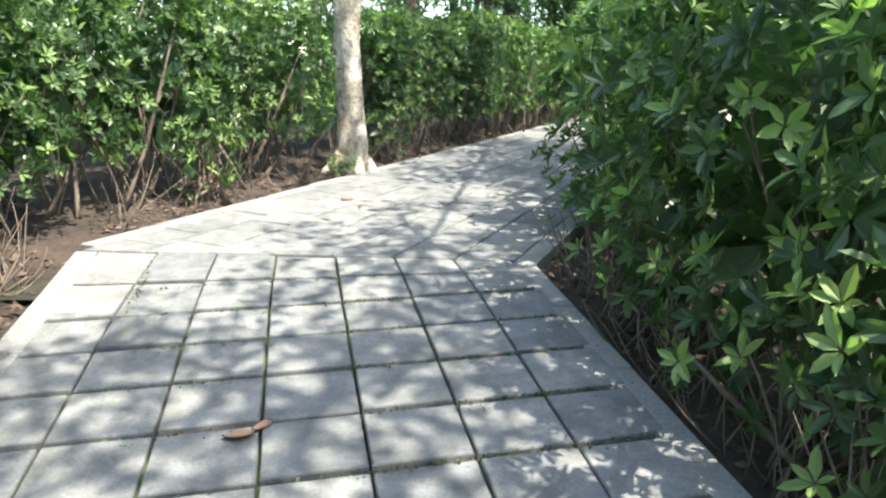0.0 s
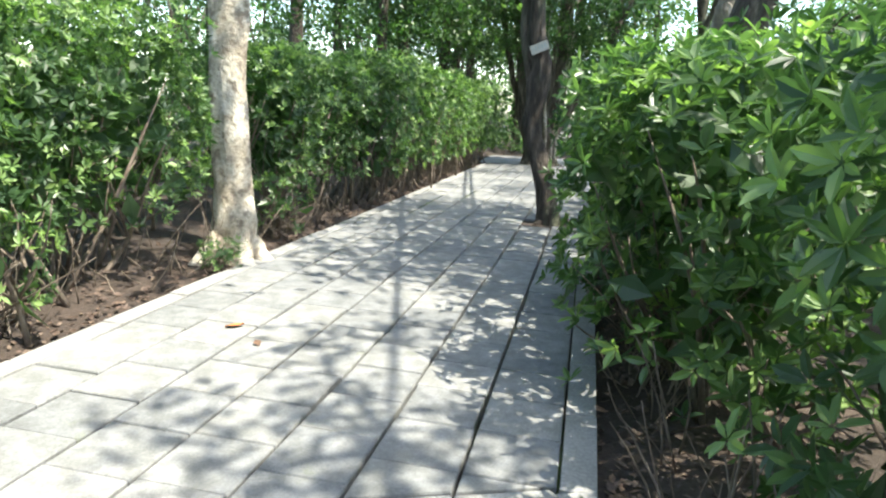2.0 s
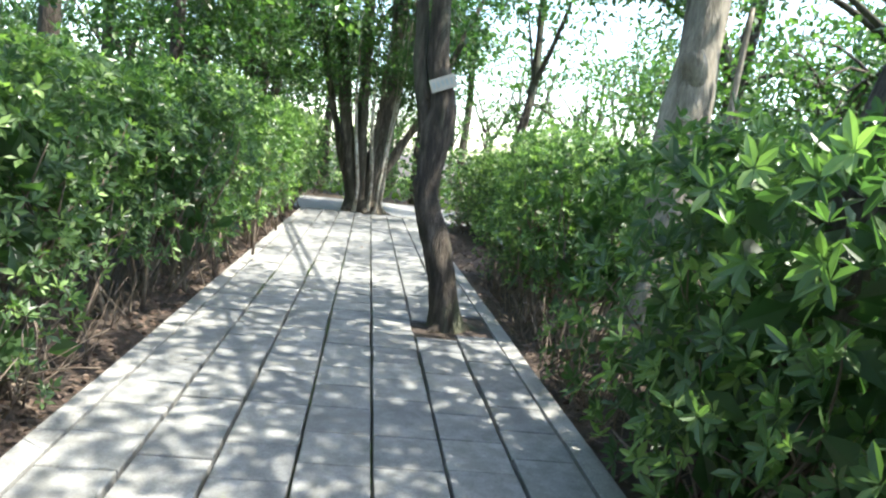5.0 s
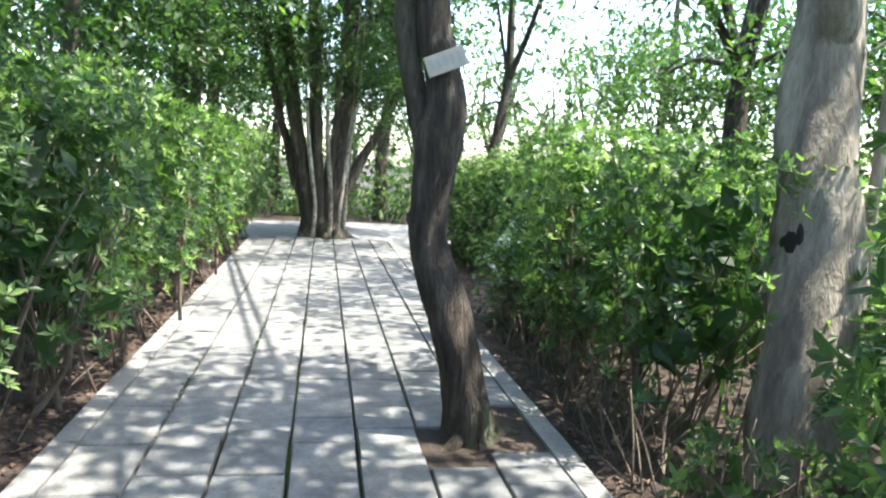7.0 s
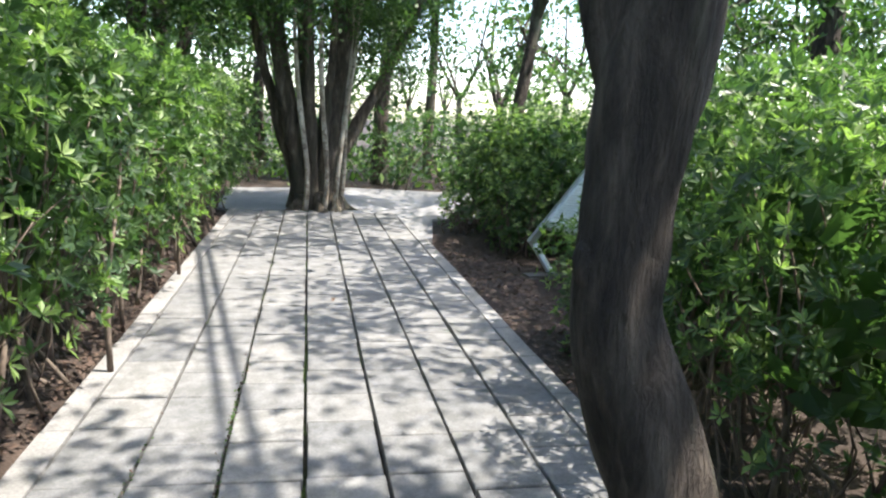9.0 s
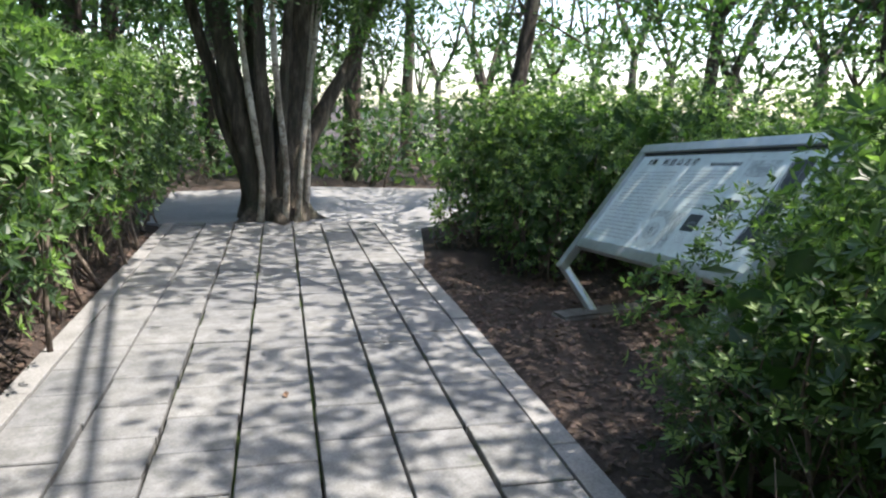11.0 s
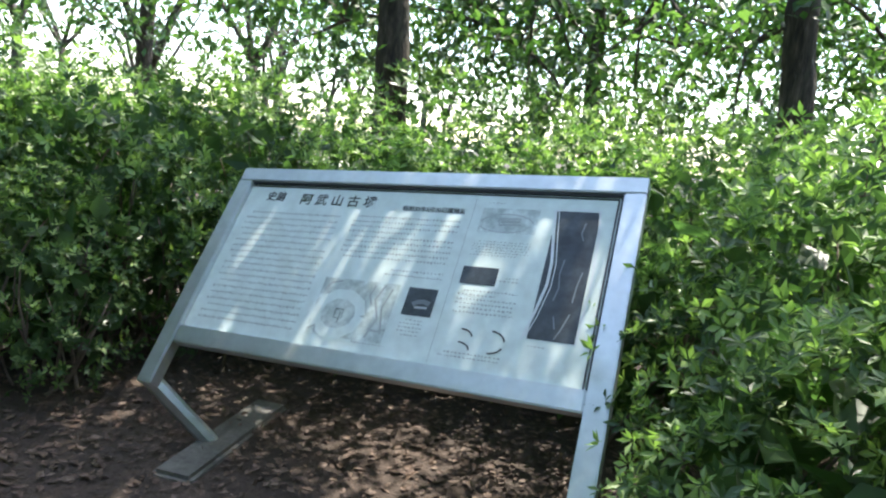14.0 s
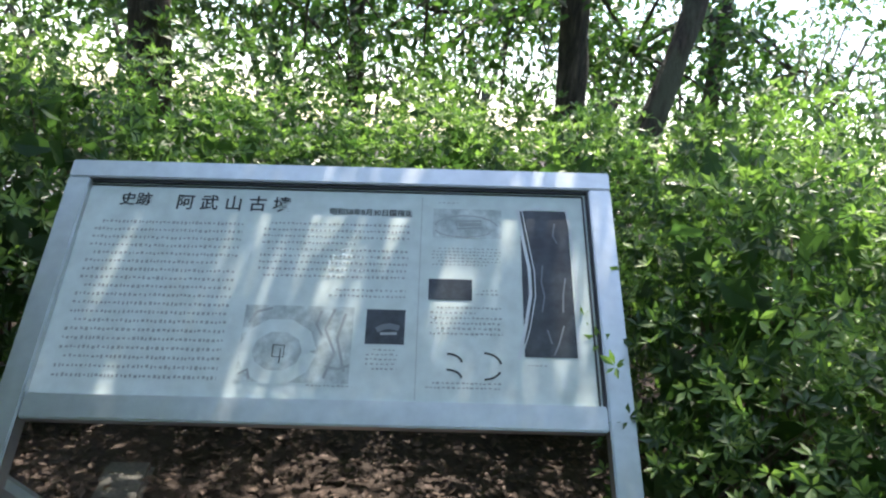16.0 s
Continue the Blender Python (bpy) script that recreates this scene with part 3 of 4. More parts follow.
# many-stemmed tree at the end of the flagstones
bx, by = 5.3, 18.1
stems = [([(bx + .14, by, -.15), (bx + .13, by, .08), (bx + .13, by, .5), (bx + .2, by, 1.2), (bx + .33, by - .05, 2.4), (bx + .42, by, 4.0), (bx + .5, by, 6.2)], [.37, .29, .235, .20, .17, .13, .08])]
for dx, dy, mx, tx, ty, r0 in ((-.24, .05, -.42, -.95, .2, .15), (-.14, -.1, -.22, -.42, -.2, .10), (.0, .22, -.05, -.15, .5, .12), (.16, .12, .42, 1.0, .3, .11), (.02, -.12, .02, .12, -.3, .07), (.18, .0, .62, 2.4, -.1, .10), (-.3, .2, -.55, -1.3, .5, .09)):
    stems.append(([(bx + dx, by + dy, -.1), (bx + dx * 1.05, by + dy, .45), (bx + mx, by + dy + ty * .2, 1.3), (bx + mx + (tx - mx) * .45, by + dy + ty * .6, 2.8), (bx + tx * 1.15, by + dy + ty, 6.0)], [r0 * 1.35, r0, r0 * .92, r0 * .8, r0 * .4]))
for dx, dy in ((.5, -.2), (.42, .25), (-.5, -.12), (-.1, -.42)):
    stems.append(([(bx + dx * .4, by + dy * .4, .22), (bx + dx * .8, by + dy * .8, .02), (bx + dx * 1.4, by + dy * 1.4, -.1)], [.13, .09, .03]))
tree("many-stemmed tree with furrowed brown bark and hanging foliage", stems, GREY_BARK,
     [(bx - .5, by - .6, 3.4, .7), (bx - .9, by + .1, 4.6, .9), (bx + .9, by, 4.0, .9), (bx + .3, by - .5, 5.2, 1.0), (bx + 1.7, by + .4, 3.4, .8), (bx - 1.9, by + .3, 5.0, .9),
      (bx + .75, by - .5, 2.75, .42), (bx + 1.35, by, 2.6, .45), (bx + .3, by - .75, 3.3, .4), (bx - .1, by + .8, 3.0, .6), (bx + .7, by + .9, 2.7, .6), (bx - 1.3, by - .1, 3.3, .5)], 0.42, 16, 17, DROOPY)
for i, (dx, dy, tx) in enumerate(((-.05, -.34, -.1), (.12, -.36, .32), (-.3, -.2, -.2), (.28, -.24, .12))):
    vv, vf = tube([(bx + dx, by + dy, -.05), (bx + dx + .03, by + dy - .02, .6), (bx + dx + tx * .4, by + dy + .03, 1.4), (bx + dx + tx, by + dy + .05, 2.6), (bx + dx + tx * 1.2, by + dy, 4.2)], [.05, .035, .04, .03, .02], 6, .4, i)
    tagged(new("bare_stem", mesh("bare_stem", vv, vf, PALE_BARK, smooth=True)), "thin pale bare stem beside the many-stemmed tree", "stem", "bare stems by the big tree")


def wood_tree(x, y, r0, lean, height, bark, crowns, seed, over=(), low_boughs=0):
    q = random.Random(seed)
    z0 = ground_z(x, y) - .1
    lx, ly = lean
    pts = [(x, y, z0)] + [(x + lx * k + q.uniform(-.1, .1), y + ly * k + q.uniform(-.1, .1), z0 + height * k) for k in (.08, .3, .55, .8, 1.0)]
    top = Vector(pts[-1])
    fork = Vector(pts[3])
    a = q.uniform(0, 6.28)
    end = fork + Vector((math.cos(a) * 1.3, math.sin(a) * 1.3, height * 0.35))
    lines = [(pts, [r0 * 1.3, r0, r0 * .9, r0 * .75, r0 * .6, r0 * .3]), ([fork, fork.lerp(end, .5) + Vector((0, 0, -.15)), end], [r0 * .6, r0 * .45, r0 * .2])]
    cs = []
    for ox, oy, oz, size in over:
        c = Vector((ox, oy, oz))
        lines.append(([fork, fork.lerp(c, .5) + Vector((0, 0, .3)), c], [r0 * .32, r0 * .22, r0 * .1]))
        cs.append((ox, oy, oz, size))
    for i in range(crowns):
        b = q.uniform(0, 6.28)
        rr = q.uniform(0.2, 1.7)
        low = 0.42 if i % 2 else 0.7
        cs.append((top.x + math.cos(b) * rr, top.y + math.sin(b) * rr, z0 + height * q.uniform(low, 1.08), q.uniform(.85, 1.2)))
    for i in range(low_boughs):
        b = q.uniform(0, 6.28)
        cs.append((x + math.cos(b) * 1.2, y + math.sin(b) * 1.2, z0 + q.uniform(2.6, 4.2), q.uniform(.5, .75)))
    return tree("tall dark-barked woodland tree with leafy crown", lines, bark, cs, 0.15, 9, seed)


WOOD = [
    # left of the path, behind the hedge
    (-4.6, -1.0, .16, (.2, .1), 6.2, 2), (-5.0, 2.6, .14, (.3, 0), 6.6, 2), (-4.2, 6.0, .13, (.1, .2), 7.0, 2), (-3.4, 9.3, .15, (.3, .1), 6.4, 2),
    (-1.6, 11.0, .11, (-.1, .2), 6.8, 2), (-.6, 13.4, .13, (.1, .1), 7.0, 2), (.9, 15.6, .12, (.2, 0), 6.5, 2), (1.7, 18.0, .16, (.0, .1), 7.0, 2),
    (2.9, 19.6, .17, (.1, .1), 7.2, 2), (3.7, 20.8, .15, (-.2, .1), 7.0, 2), (.2, 20.5, .15, (.1, .1), 6.6, 2), (-2.4, 16.6, .15, (.2, .0), 6.8, 2), (4.3, 22.6, .16, (.1, .1), 7.0, 2),
    # beyond the end
    (8.5, 21.9, .19, (.2, .2), 6.5, 2), (6.6, 24.8, .16, (.1, 0), 6.0, 2), (11.5, 24.2, .16, (-.3, .1), 6.2, 1),
    # right of the path
    (10.6, 13.35, .22, (.3, .0), 6.4, -1), (8.65, 17.3, .13, (.3, .3), 6.2, 0), (14.5, 18.0, .16, (.3, .1), 6.4, 1), (9.4, 9.45, .19, (.2, 0), 6.4, -1), (8.6, 9.45, .15, (.5, -1.6), 6.2, -1), (11.0, 5.9, .15, (.1, .2), 6.2, 2),
    (4.9, 3.6, .16, (.9, -.1), 6.4, 0), (4.3, .2, .16, (.6, -.1), 6.4, 0), (3.9, -3.2, .16, (-.2, .2), 6.2, 2), (6.9, 3.2, .15, (.1, .2), 6.5, 1), (13.2, 10.6, .15, (.1, .1), 6.4, 1), (6.6, 6.6, .13, (.2, 0), 6.6, -1),
]
# boughs over the path and the board, the high ones unseen and added for shade: x, y, z, size, by the x of their tree
OVER = {10.6: ((6.7, 13.6, 6.2, 1.1), (10.4, 14.9, 3.3, .9), (11.0, 11.8, 3.4, 1.0), (7.7, 12.4, 4.7, .9), (8.0, 12.6, 5.2, .7), (7.5, 12.6, 4.3, .6), (6.8, 11.9, 4.8, .65), (12.0, 14.2, 2.9, .9)),
        8.65: ((7.4, 15.7, 6.0, .9), (8.7, 18.4, 6.2, 1.1), (9.8, 18.6, 3.0, .9)),
        9.4: ((5.6, 10.6, 6.3, .8), (10.1, 10.5, 3.4, 1.0), (6.5, 10.9, 4.7, .6), (7.3, 11.4, 4.6, .8), (11.4, 9.2, 3.0, .9)),
        6.6: ((3.7, 5.6, 6.6, .9), (3.8, 7.5, 6.2, .95)),
        13.2: ((12.4, 11.9, 2.9, 1.0), (12.9, 9.6, 3.2, 1.0), (12.6, 8.0, 3.6, 1.1), (13.6, 12.6, 3.5, 1.1), (13.0, 13.6, 4.2, 1.0)), 11.0: ((11.2, 7.4, 2.9, .9), (10.4, 5.2, 2.9, .9)),
        14.5: ((13.0, 16.2, 3.6, 1.1), (14.6, 19.5, 3.4, 1.1)), 4.9: ((2.4, 2.3, 6.2, .75),), 4.3: ((2.1, .4, 6.2, .75),)}
for i, (x, y, r0, lean, height, crowns) in enumerate(WOOD):
    wood_tree(x, y, r0, lean, height, DARK_BARK, crowns + 1, 40 + i, OVER.get(x, ()), 2 if i < 13 else 0)


# ---------------------------------------------------------------- far wood
def far_wood():
    """Branching trees in a ring, dense behind the hedge, open towards the slope where the sky shows."""
    rng = np.random.default_rng(77)
    cs, poles = [], []
    for i in range(120):
        a = i * 0.0524 + rng.uniform(-.02, .02)
        slope = 0.45 < a < 1.12
        east = a < 1.12 or a > 5.0
        r = rng.uniform(14, 27)
        x, y = 3.0 + math.cos(a) * r, 10.0 + math.sin(a) * r * 1.15
        r0 = rng.uniform(.09, .19)
        lean = Vector((*rng.normal(0, .35, 2), 0))
        foot, fork = Vector((x, y, -.3)), Vector((x, y, rng.uniform(1.6, 3.0))) + lean * .5
        poles.append(tube([foot, foot.lerp(fork, .5) + lean * .2, fork], [r0 * 1.2, r0, r0 * .85], 6))
        for k in range(4):
            b = k * 1.57 + rng.uniform(-.6, .6)
            out = Vector((math.cos(b), math.sin(b), 0))
            mid = fork + out * rng.uniform(.35, .8) + Vector((0, 0, rng.uniform(.7, 1.4)))
            end = mid + out * rng.uniform(.2, 1.0) + Vector((rng.normal(0, .3), rng.normal(0, .3), rng.uniform(1.2, 2.4)))
            poles.append(tube([fork, mid, end], [r0 * .6, r0 * .4, r0 * .15], 5, .2))
            side = mid + Vector((*rng.normal(0, .8, 2), rng.uniform(.1, .9)))
            poles.append(tube([mid, mid.lerp(side, .5) + Vector((0, 0, .1)), side], [r0 * .28, r0 * .2, r0 * .08], 4))
            for q in ([end] if slope else [end, side, end + Vector((0, 0, .9))] if east else [end, side, mid.lerp(end, .5), end + Vector((0, 0, 1.0))]):
                cs.append(q + Vector(rng.normal(0, .25, 3)))
        if not east:
            for k in range(5):
                cs.append(foot + Vector((*rng.normal(0, 1.2, 2), rng.uniform(1.5, 5.5))))
        for k in range(5):
            cs.append(foot + Vector((*rng.normal(0, 1.4, 2), rng.uniform(.4, 2.1 if slope else 2.6))))
    c = np.repeat(np.array([tuple(p) for p in cs]), 40, axis=0)
    c = c + rng.normal(size=c.shape) * [0.36, 0.36, 0.22]
    way = unit(rng.normal(size=c.shape) + [0, 0, -0.3])
    side = unit(np.cross(way, rng.normal(size=c.shape) * .6 + [0, 0, 1]))
    up = np.cross(side, way)
    ln = 0.20 * rng.uniform(0.6, 1.4, len(c))
    verts, faces = leaf_kites(c, way, side, up, ln, ln * 0.5)
    me = mesh("far_foliage", verts, faces.tolist(), [CANOPY, CANOPY_LIGHT], (rng.uniform(0, 1, len(c)) < 0.45).astype(int))
    tagged(new("far_trunks", mesh("far_trunks", *joined(poles), DARK_BARK, smooth=True)), "dark branching trunks of distant woodland trees", "woodland", kind="stuff")
    tagged(new("far_wood", me), "distant green woodland undergrowth and leaves", "woodland", kind="stuff")


far_wood()


# ---------------------------------------------------------------- information board
board = tagged(new("information_board"), "tilted steel-framed information board with printed white panel", "sign")
board.matrix_world = Matrix(((-0.40003, 0.58576, -0.70488, 5.9149), (-0.91126, -0.17204, 0.37418, 12.7365), (0.09791, 0.79201, 0.6026, 0.8942), (0, 0, 0, 1)))


def box_mesh(name, x0, x1, y0, y1, z0, z1, mat, bevel=0.004):
    bm = bmesh.new()
    bmesh.ops.create_cube(bm, size=1)
    bmesh.ops.scale(bm, vec=(x1 - x0, y1 - y0, z1 - z0), verts=bm.verts)
    bmesh.ops.translate(bm, vec=((x0 + x1) / 2, (y0 + y1) / 2, (z0 + z1) / 2), verts=bm.verts)
    if bevel:
        bmesh.ops.bevel(bm, geom=bm.edges[:], offset=bevel, segments=2, affect='EDGES')
    me = bpy.data.meshes.new(name)
    bm.to_mesh(me)
    bm.free()
    me.materials.append(mat)
    return me


PX0, PX1, PY0, PY1 = -.980, .980, -.438, .4215
BX, TOP, LOW_RAIL, FRONT = 1.068, .502, -.525, .036
for name, b in (("top_rail", (-BX, BX, PY1, TOP, -.03, FRONT)), ("bottom_rail", (PX0 + .002, PX1 - .002, LOW_RAIL, PY0, -.03, FRONT - .004)),
                ("side_rail", (-BX, PX0, -.74, PY1 - .002, -.03, FRONT)), ("side_rail", (PX1, BX, -1.10, PY1 - .002, -.03, FRONT))):
    child(new(name, box_mesh(name, *b, STEEL, 0.005)), board)
child(tagged(new("panel", box_mesh("panel", PX0, PX1, PY0, PY1, -.02, .008, PANEL, 0)), "glossy pale printed panel"), board)
# Dark strips stand for the shaded gap at the frame's top and right.
for name, b in (("gap_shade", (PX0 + .002, PX1 - .002, PY1 - .012, PY1 - .002, .008, .02)), ("gap_shade", (PX0 + .002, PX1 - .02, PY1 - .024, PY1 - .018, .008, .012)),
                ("gap_shade", (PX1 - .010, PX1 - .002, PY0 + .002, PY1 - .014, .008, .02)), ("gap_shade", (PX1 - .024, PX1 - .018, PY0 + .002, PY1 - .026, .008, .012))):
    child(tagged(new(name, box_mesh(name, *b, INK, 0)), "dark strip for the shaded gap inside the frame"), board)


def at_panel(fx, fy):
    return PX0 + fx * (PX1 - PX0), PY1 - fy * (PY1 - PY0)


def flat(name, quads, mat, z, label=""):
    verts, faces = [], []
    for x0, y0, x1, y1 in quads:
        k = len(verts)
        (a, b), (c, d) = at_panel(x0, y0), at_panel(x1, y1)
        verts += [(a, d, z), (c, d, z), (c, b, z), (a, b, z)]
        faces.append((k, k + 1, k + 2, k + 3))
    return child(tagged(new(name, mesh(name, verts, faces, mat)), label), board)


def words(text, fx, fy, size, mat, name="lettering", gap=1.0):
    cu = bpy.data.curves.new(name, 'FONT')
    cu.body, cu.size, cu.space_character, cu.extrude, cu.offset = text, size, gap, 0.0004, size * 0.014
    ob = new(name + "_source", cu)
    dg = bpy.context.evaluated_depsgraph_get()
    me = bpy.data.meshes.new_from_object(ob.evaluated_get(dg))
    bpy.data.objects.remove(ob)
    me.materials.clear()
    me.materials.append(mat)
    o = child(tagged(new(name, me), "printed black lettering"), board)
    x, y = at_panel(fx, fy)
    o.location = (x, y, 0.0095)
    return o


words("史跡", 0.064, 0.122, 0.062, INK)
words("阿武山古墳", 0.176, 0.136, 0.072, INK, gap=1.62)
words("昭和58年8月30日国指定", 0.483, 0.148, 0.031, INK)
trng = random.Random(9)


def text_rows(x0, x1, y0, y1, rows, z=0.0096, thick=0.42):
    quads = []
    pitch = (y1 - y0) / rows
    for r in range(rows):
        x, y = x0 + (0.012 if r % 4 == 0 else 0), y0 + r * pitch
        stop = x1 if trng.random() < .8 else x0 + (x1 - x0) * trng.uniform(.5, .9)
        while x < stop:
            w = trng.uniform(.003, .006)
            quads.append((x, y + pitch * trng.uniform(0, .15), min(x + w, stop), y + pitch * (thick + trng.uniform(-.12, .04))))
            x += w + trng.uniform(.0025, .005)
    flat("text_lines", quads, FADED, z, "faded unreadable small print")


text_rows(.03, .318, .205, .95, 19)
text_rows(.36, .644, .195, .485, 9)
text_rows(.50, .642, .515, .57, 2)
text_rows(.69, .822, .305, .40, 6)
text_rows(.69, .822, .585, .725, 6)
text_rows(.577, .632, .78, .88, 5)
text_rows(.685, .82, .912, .95, 2)
text_rows(.465, .557, .935, .955, 1)
text_rows(.688, .74, .07, .085, 1)
text_rows(.855, .905, .83, .85, 1)
text_rows(.775, .815, .505, .54, 2)
flat("map_print", [(.350, .60, .55, .93)], MAP_GREY, .0095, "faded grey site map")
flat("photo", [(.573, .607, .644, .76)], PHOTO, .0095, "small dark square photograph")
flat("photo", [(.685, .458, .767, .556)], PHOTO, .0095, "small dark oblong photograph")
flat("photo", [(.862, .105, .957, .80)], PHOTO, .0095, "tall dark excavation photograph")
flat("sketch", [(.69, .105, .825, .255)], MAP_GREY, .0094, "faded oval sketch drawing")


def strip(points, width, mat, z, name="drawn_line"):
    verts, faces = [], []
    pts = [Vector(at_panel(*p)) for p in points]
    for i, p in enumerate(pts):
        d = (pts[min(i + 1, len(pts) - 1)] - pts[max(i - 1, 0)]).normalized()
        nrm = Vector((-d.y, d.x)) * width / 2
        verts += [(*(p + nrm), z), (*(p - nrm), z)]
        if i:
            k = 2 * i
            faces.append((k - 2, k, k + 1, k - 1))
    return child(new(name, mesh(name, verts, faces, mat)), board)


def arc(cx, cy, rx, ry, a0, a1):
    return [(cx + rx * math.cos(radians(a0 + (a1 - a0) * i / 10)), cy + ry * math.sin(radians(a0 + (a1 - a0) * i / 10))) for i in range(11)]


WHITE_LINE = plain("white_print_line", (0.6, 0.64, 0.64), 0.3)
TRACE = plain("grey_photo_detail", (0.13, 0.15, 0.16), 0.35)
for cx, cy in ((.722, .828), (.722, .895)):
    strip(arc(cx, cy, .026, .034, -90, 0), .007, INK, .0098)
strip(arc(.789, .84, .030, .052, -90, -8), .007, INK, .0098)
strip(arc(.789, .846, .030, .052, 22, 90), .007, INK, .0098)
# the trench outline on the tall photograph, dark margins outside it
strip([(.858, .10), (.866, .25), (.876, .40), (.877, .52), (.866, .66), (.851, .81)], .012, WHITE_LINE, .0099)
strip([(.866, .10), (.876, .26), (.886, .41), (.886, .53), (.873, .68), (.858, .79)], .004, WHITE_LINE, .0100)
strip([(.955, .10), (.962, .25), (.965, .50), (.960, .80)], .010, WHITE_LINE, .0099)
strip([(.862, .103), (.905, .092), (.957, .10)], .010, WHITE_LINE, .0100)
for pts in ([(.902, .38), (.898, .46), (.903, .53), (.897, .60)], [(.944, .44), (.938, .52), (.936, .60)], [(.936, .66), (.925, .74), (.915, .79)], [(.93, .17), (.925, .23), (.932, .27)], [(.905, .68), (.912, .74)]):
    strip(pts, .006, TRACE, .0101)
# site map: pale mound, contour lines, a small square tomb mark
strip(arc(.418, .80, .058, .115, 0, 360), .05, PANEL, .0098)
strip([(.41, .775), (.43, .775), (.43, .825), (.41, .825), (.41, .775)], .004, INK, .0099)
strip([(.424, .79), (.424, .85)], .004, INK, .0100)
for pts in ([(.515, .61), (.50, .70), (.52, .80), (.505, .91)], [(.535, .63), (.523, .74), (.54, .88)], [(.49, .62), (.483, .68), (.495, .73)], [(.36, .68), (.372, .63), (.40, .612)], [(.355, .90), (.37, .88), (.375, .92)], [(.505, .86), (.53, .87), (.548, .855)]):
    strip(pts, .010, FADED, .0100)
# oval mound sketch
strip(arc(.755, .20, .062, .06, 190, 352), .005, FADED, .0099)
strip(arc(.75, .215, .055, .035, 20, 175), .004, FADED, .0099)
strip([(.735, .17), (.785, .165), (.787, .20), (.738, .208), (.735, .17)], .008, FADED, .0099)
strip([(.74, .187), (.784, .183)], .016, FADED, .0100)
strip([(.593, .70), (.604, .685), (.618, .68), (.634, .69)], .022, TRACE, .0099)
strip([(.60, .715), (.63, .712)], .010, FADED, .0100)
strip([(.667, .05), (.667, .985)], .002, FADED, .0092)
# bent back legs and their concrete footing
inv = board.matrix_world.inverted()
for name, hi, lo in (("leg", Vector((5.93, 13.80, .22)), Vector((6.02, 13.45, -.18))),):
    v, f = tube([inv @ hi, inv @ hi.lerp(lo, .5), inv @ lo], [.04, .04, .04], 8)
    child(new(name, mesh(name, v, f, STEEL)), board)
# Concrete darkened in its colour for the shade below the board.
SHADED_CONCRETE = rough_material("shaded_concrete", [(0.3, (0.07, 0.068, 0.06)), (0.7, (0.16, 0.155, 0.14))], 5.0, 50.0)
foot = tagged(new("concrete_footing", box_mesh("footing", -.46, .46, -.10, .10, -.1, .05, SHADED_CONCRETE, .02)), "low rough concrete footing under the board's leg", "footing")
foot.matrix_world = pose(6.08, 13.47, -0.125, 0, 0, -12)

# ---------------------------------------------------------------- name plate on the slender tree
plate = tagged(new("name_plate"), "weathered pale plate tied to the forked tree", "plate")
plate.matrix_world = pose(2.10, 9.29, 1.965, 84, -23, -33)
child(new("board", box_mesh("plate_board", -.105, .105, -.052, .052, -.006, .006, PLATE, .002)), plate)
bars = []
for i in range(5):
    bars.append(box_mesh("mark", -.085 + i * .036, -.064 + i * .036, -.025, .028, .006, .0072, FADED, 0))
for b in bars:
    child(tagged(new("mark", b), "faded unreadable mark"), plate)


# ---------------------------------------------------------------- litter
def litter():
    rng = np.random.default_rng(4)
    pts = []
    while len(pts) < 11000:
        if rng.uniform() < .45:
            u, v = rng.uniform(11.6, 16.3), rng.uniform(-.95, 1.6)
            x, y = uv(u, v)
        elif rng.uniform() < .6:
            u, v = rng.uniform(3, 18), -3.55 - rng.exponential(.25)
            x, y = uv(u, v)
        else:
            u, v = rng.uniform(3.4, 11), -.93 + rng.exponential(.3)
            x, y = uv(u, v)
            if rng.uniform() < .4:
                y = rng.uniform(-1, 3.8)
                sign = 1 if rng.uniform() < .5 else -1
                x = (0.59 if sign > 0 else -2.16) - .217 * (y - BEND_Y) + sign * rng.exponential(.25)
        if not on_path(x, y, 0.01):
            pts.append((x, y, ground_z(x, y) + rng.uniform(.004, .02)))
    c = np.array(pts)
    way = unit(rng.normal(size=c.shape) * [1, 1, .25])
    side = unit(np.cross(way, rng.normal(size=c.shape) * .3 + [0, 0, 1]))
    ln = 0.045 * rng.uniform(.5, 1.5, len(c))
    verts, faces = leaf_kites(c, way, side, np.cross(side, way), ln, ln * .5)
    tagged(new("leaf_litter", mesh("litter", verts, faces.tolist(), LITTER)), "brown fallen leaves scattered over the soil", "leaf litter", kind="stuff")


litter()


pu0, pu1, pv0, pv1 = 9.0, 9.86, V_RIGHT - 2 * CELL - .02, V_RIGHT + .02
pit_v, pit_f = [], []
for a in range(9):
    for b in range(8):
        pu, pv = pu0 + (pu1 - pu0) * a / 8, pv0 + (pv1 - pv0) * b / 7
        pit_v.append((*uv(pu, pv), -.019 + .012 * noise.noise(Vector((pu * 6, pv * 6, 1))) * (0 < a < 8) * (0 < b < 7)))
        if a and b:
            k = a * 8 + b
            pit_f.append((k - 9, k - 8, k, k - 1))
tagged(new("tree_pit", mesh("tree_pit", pit_v, pit_f, SOIL, smooth=True)), "patch of bare soil round the tree in the path", "soil", kind="structure")


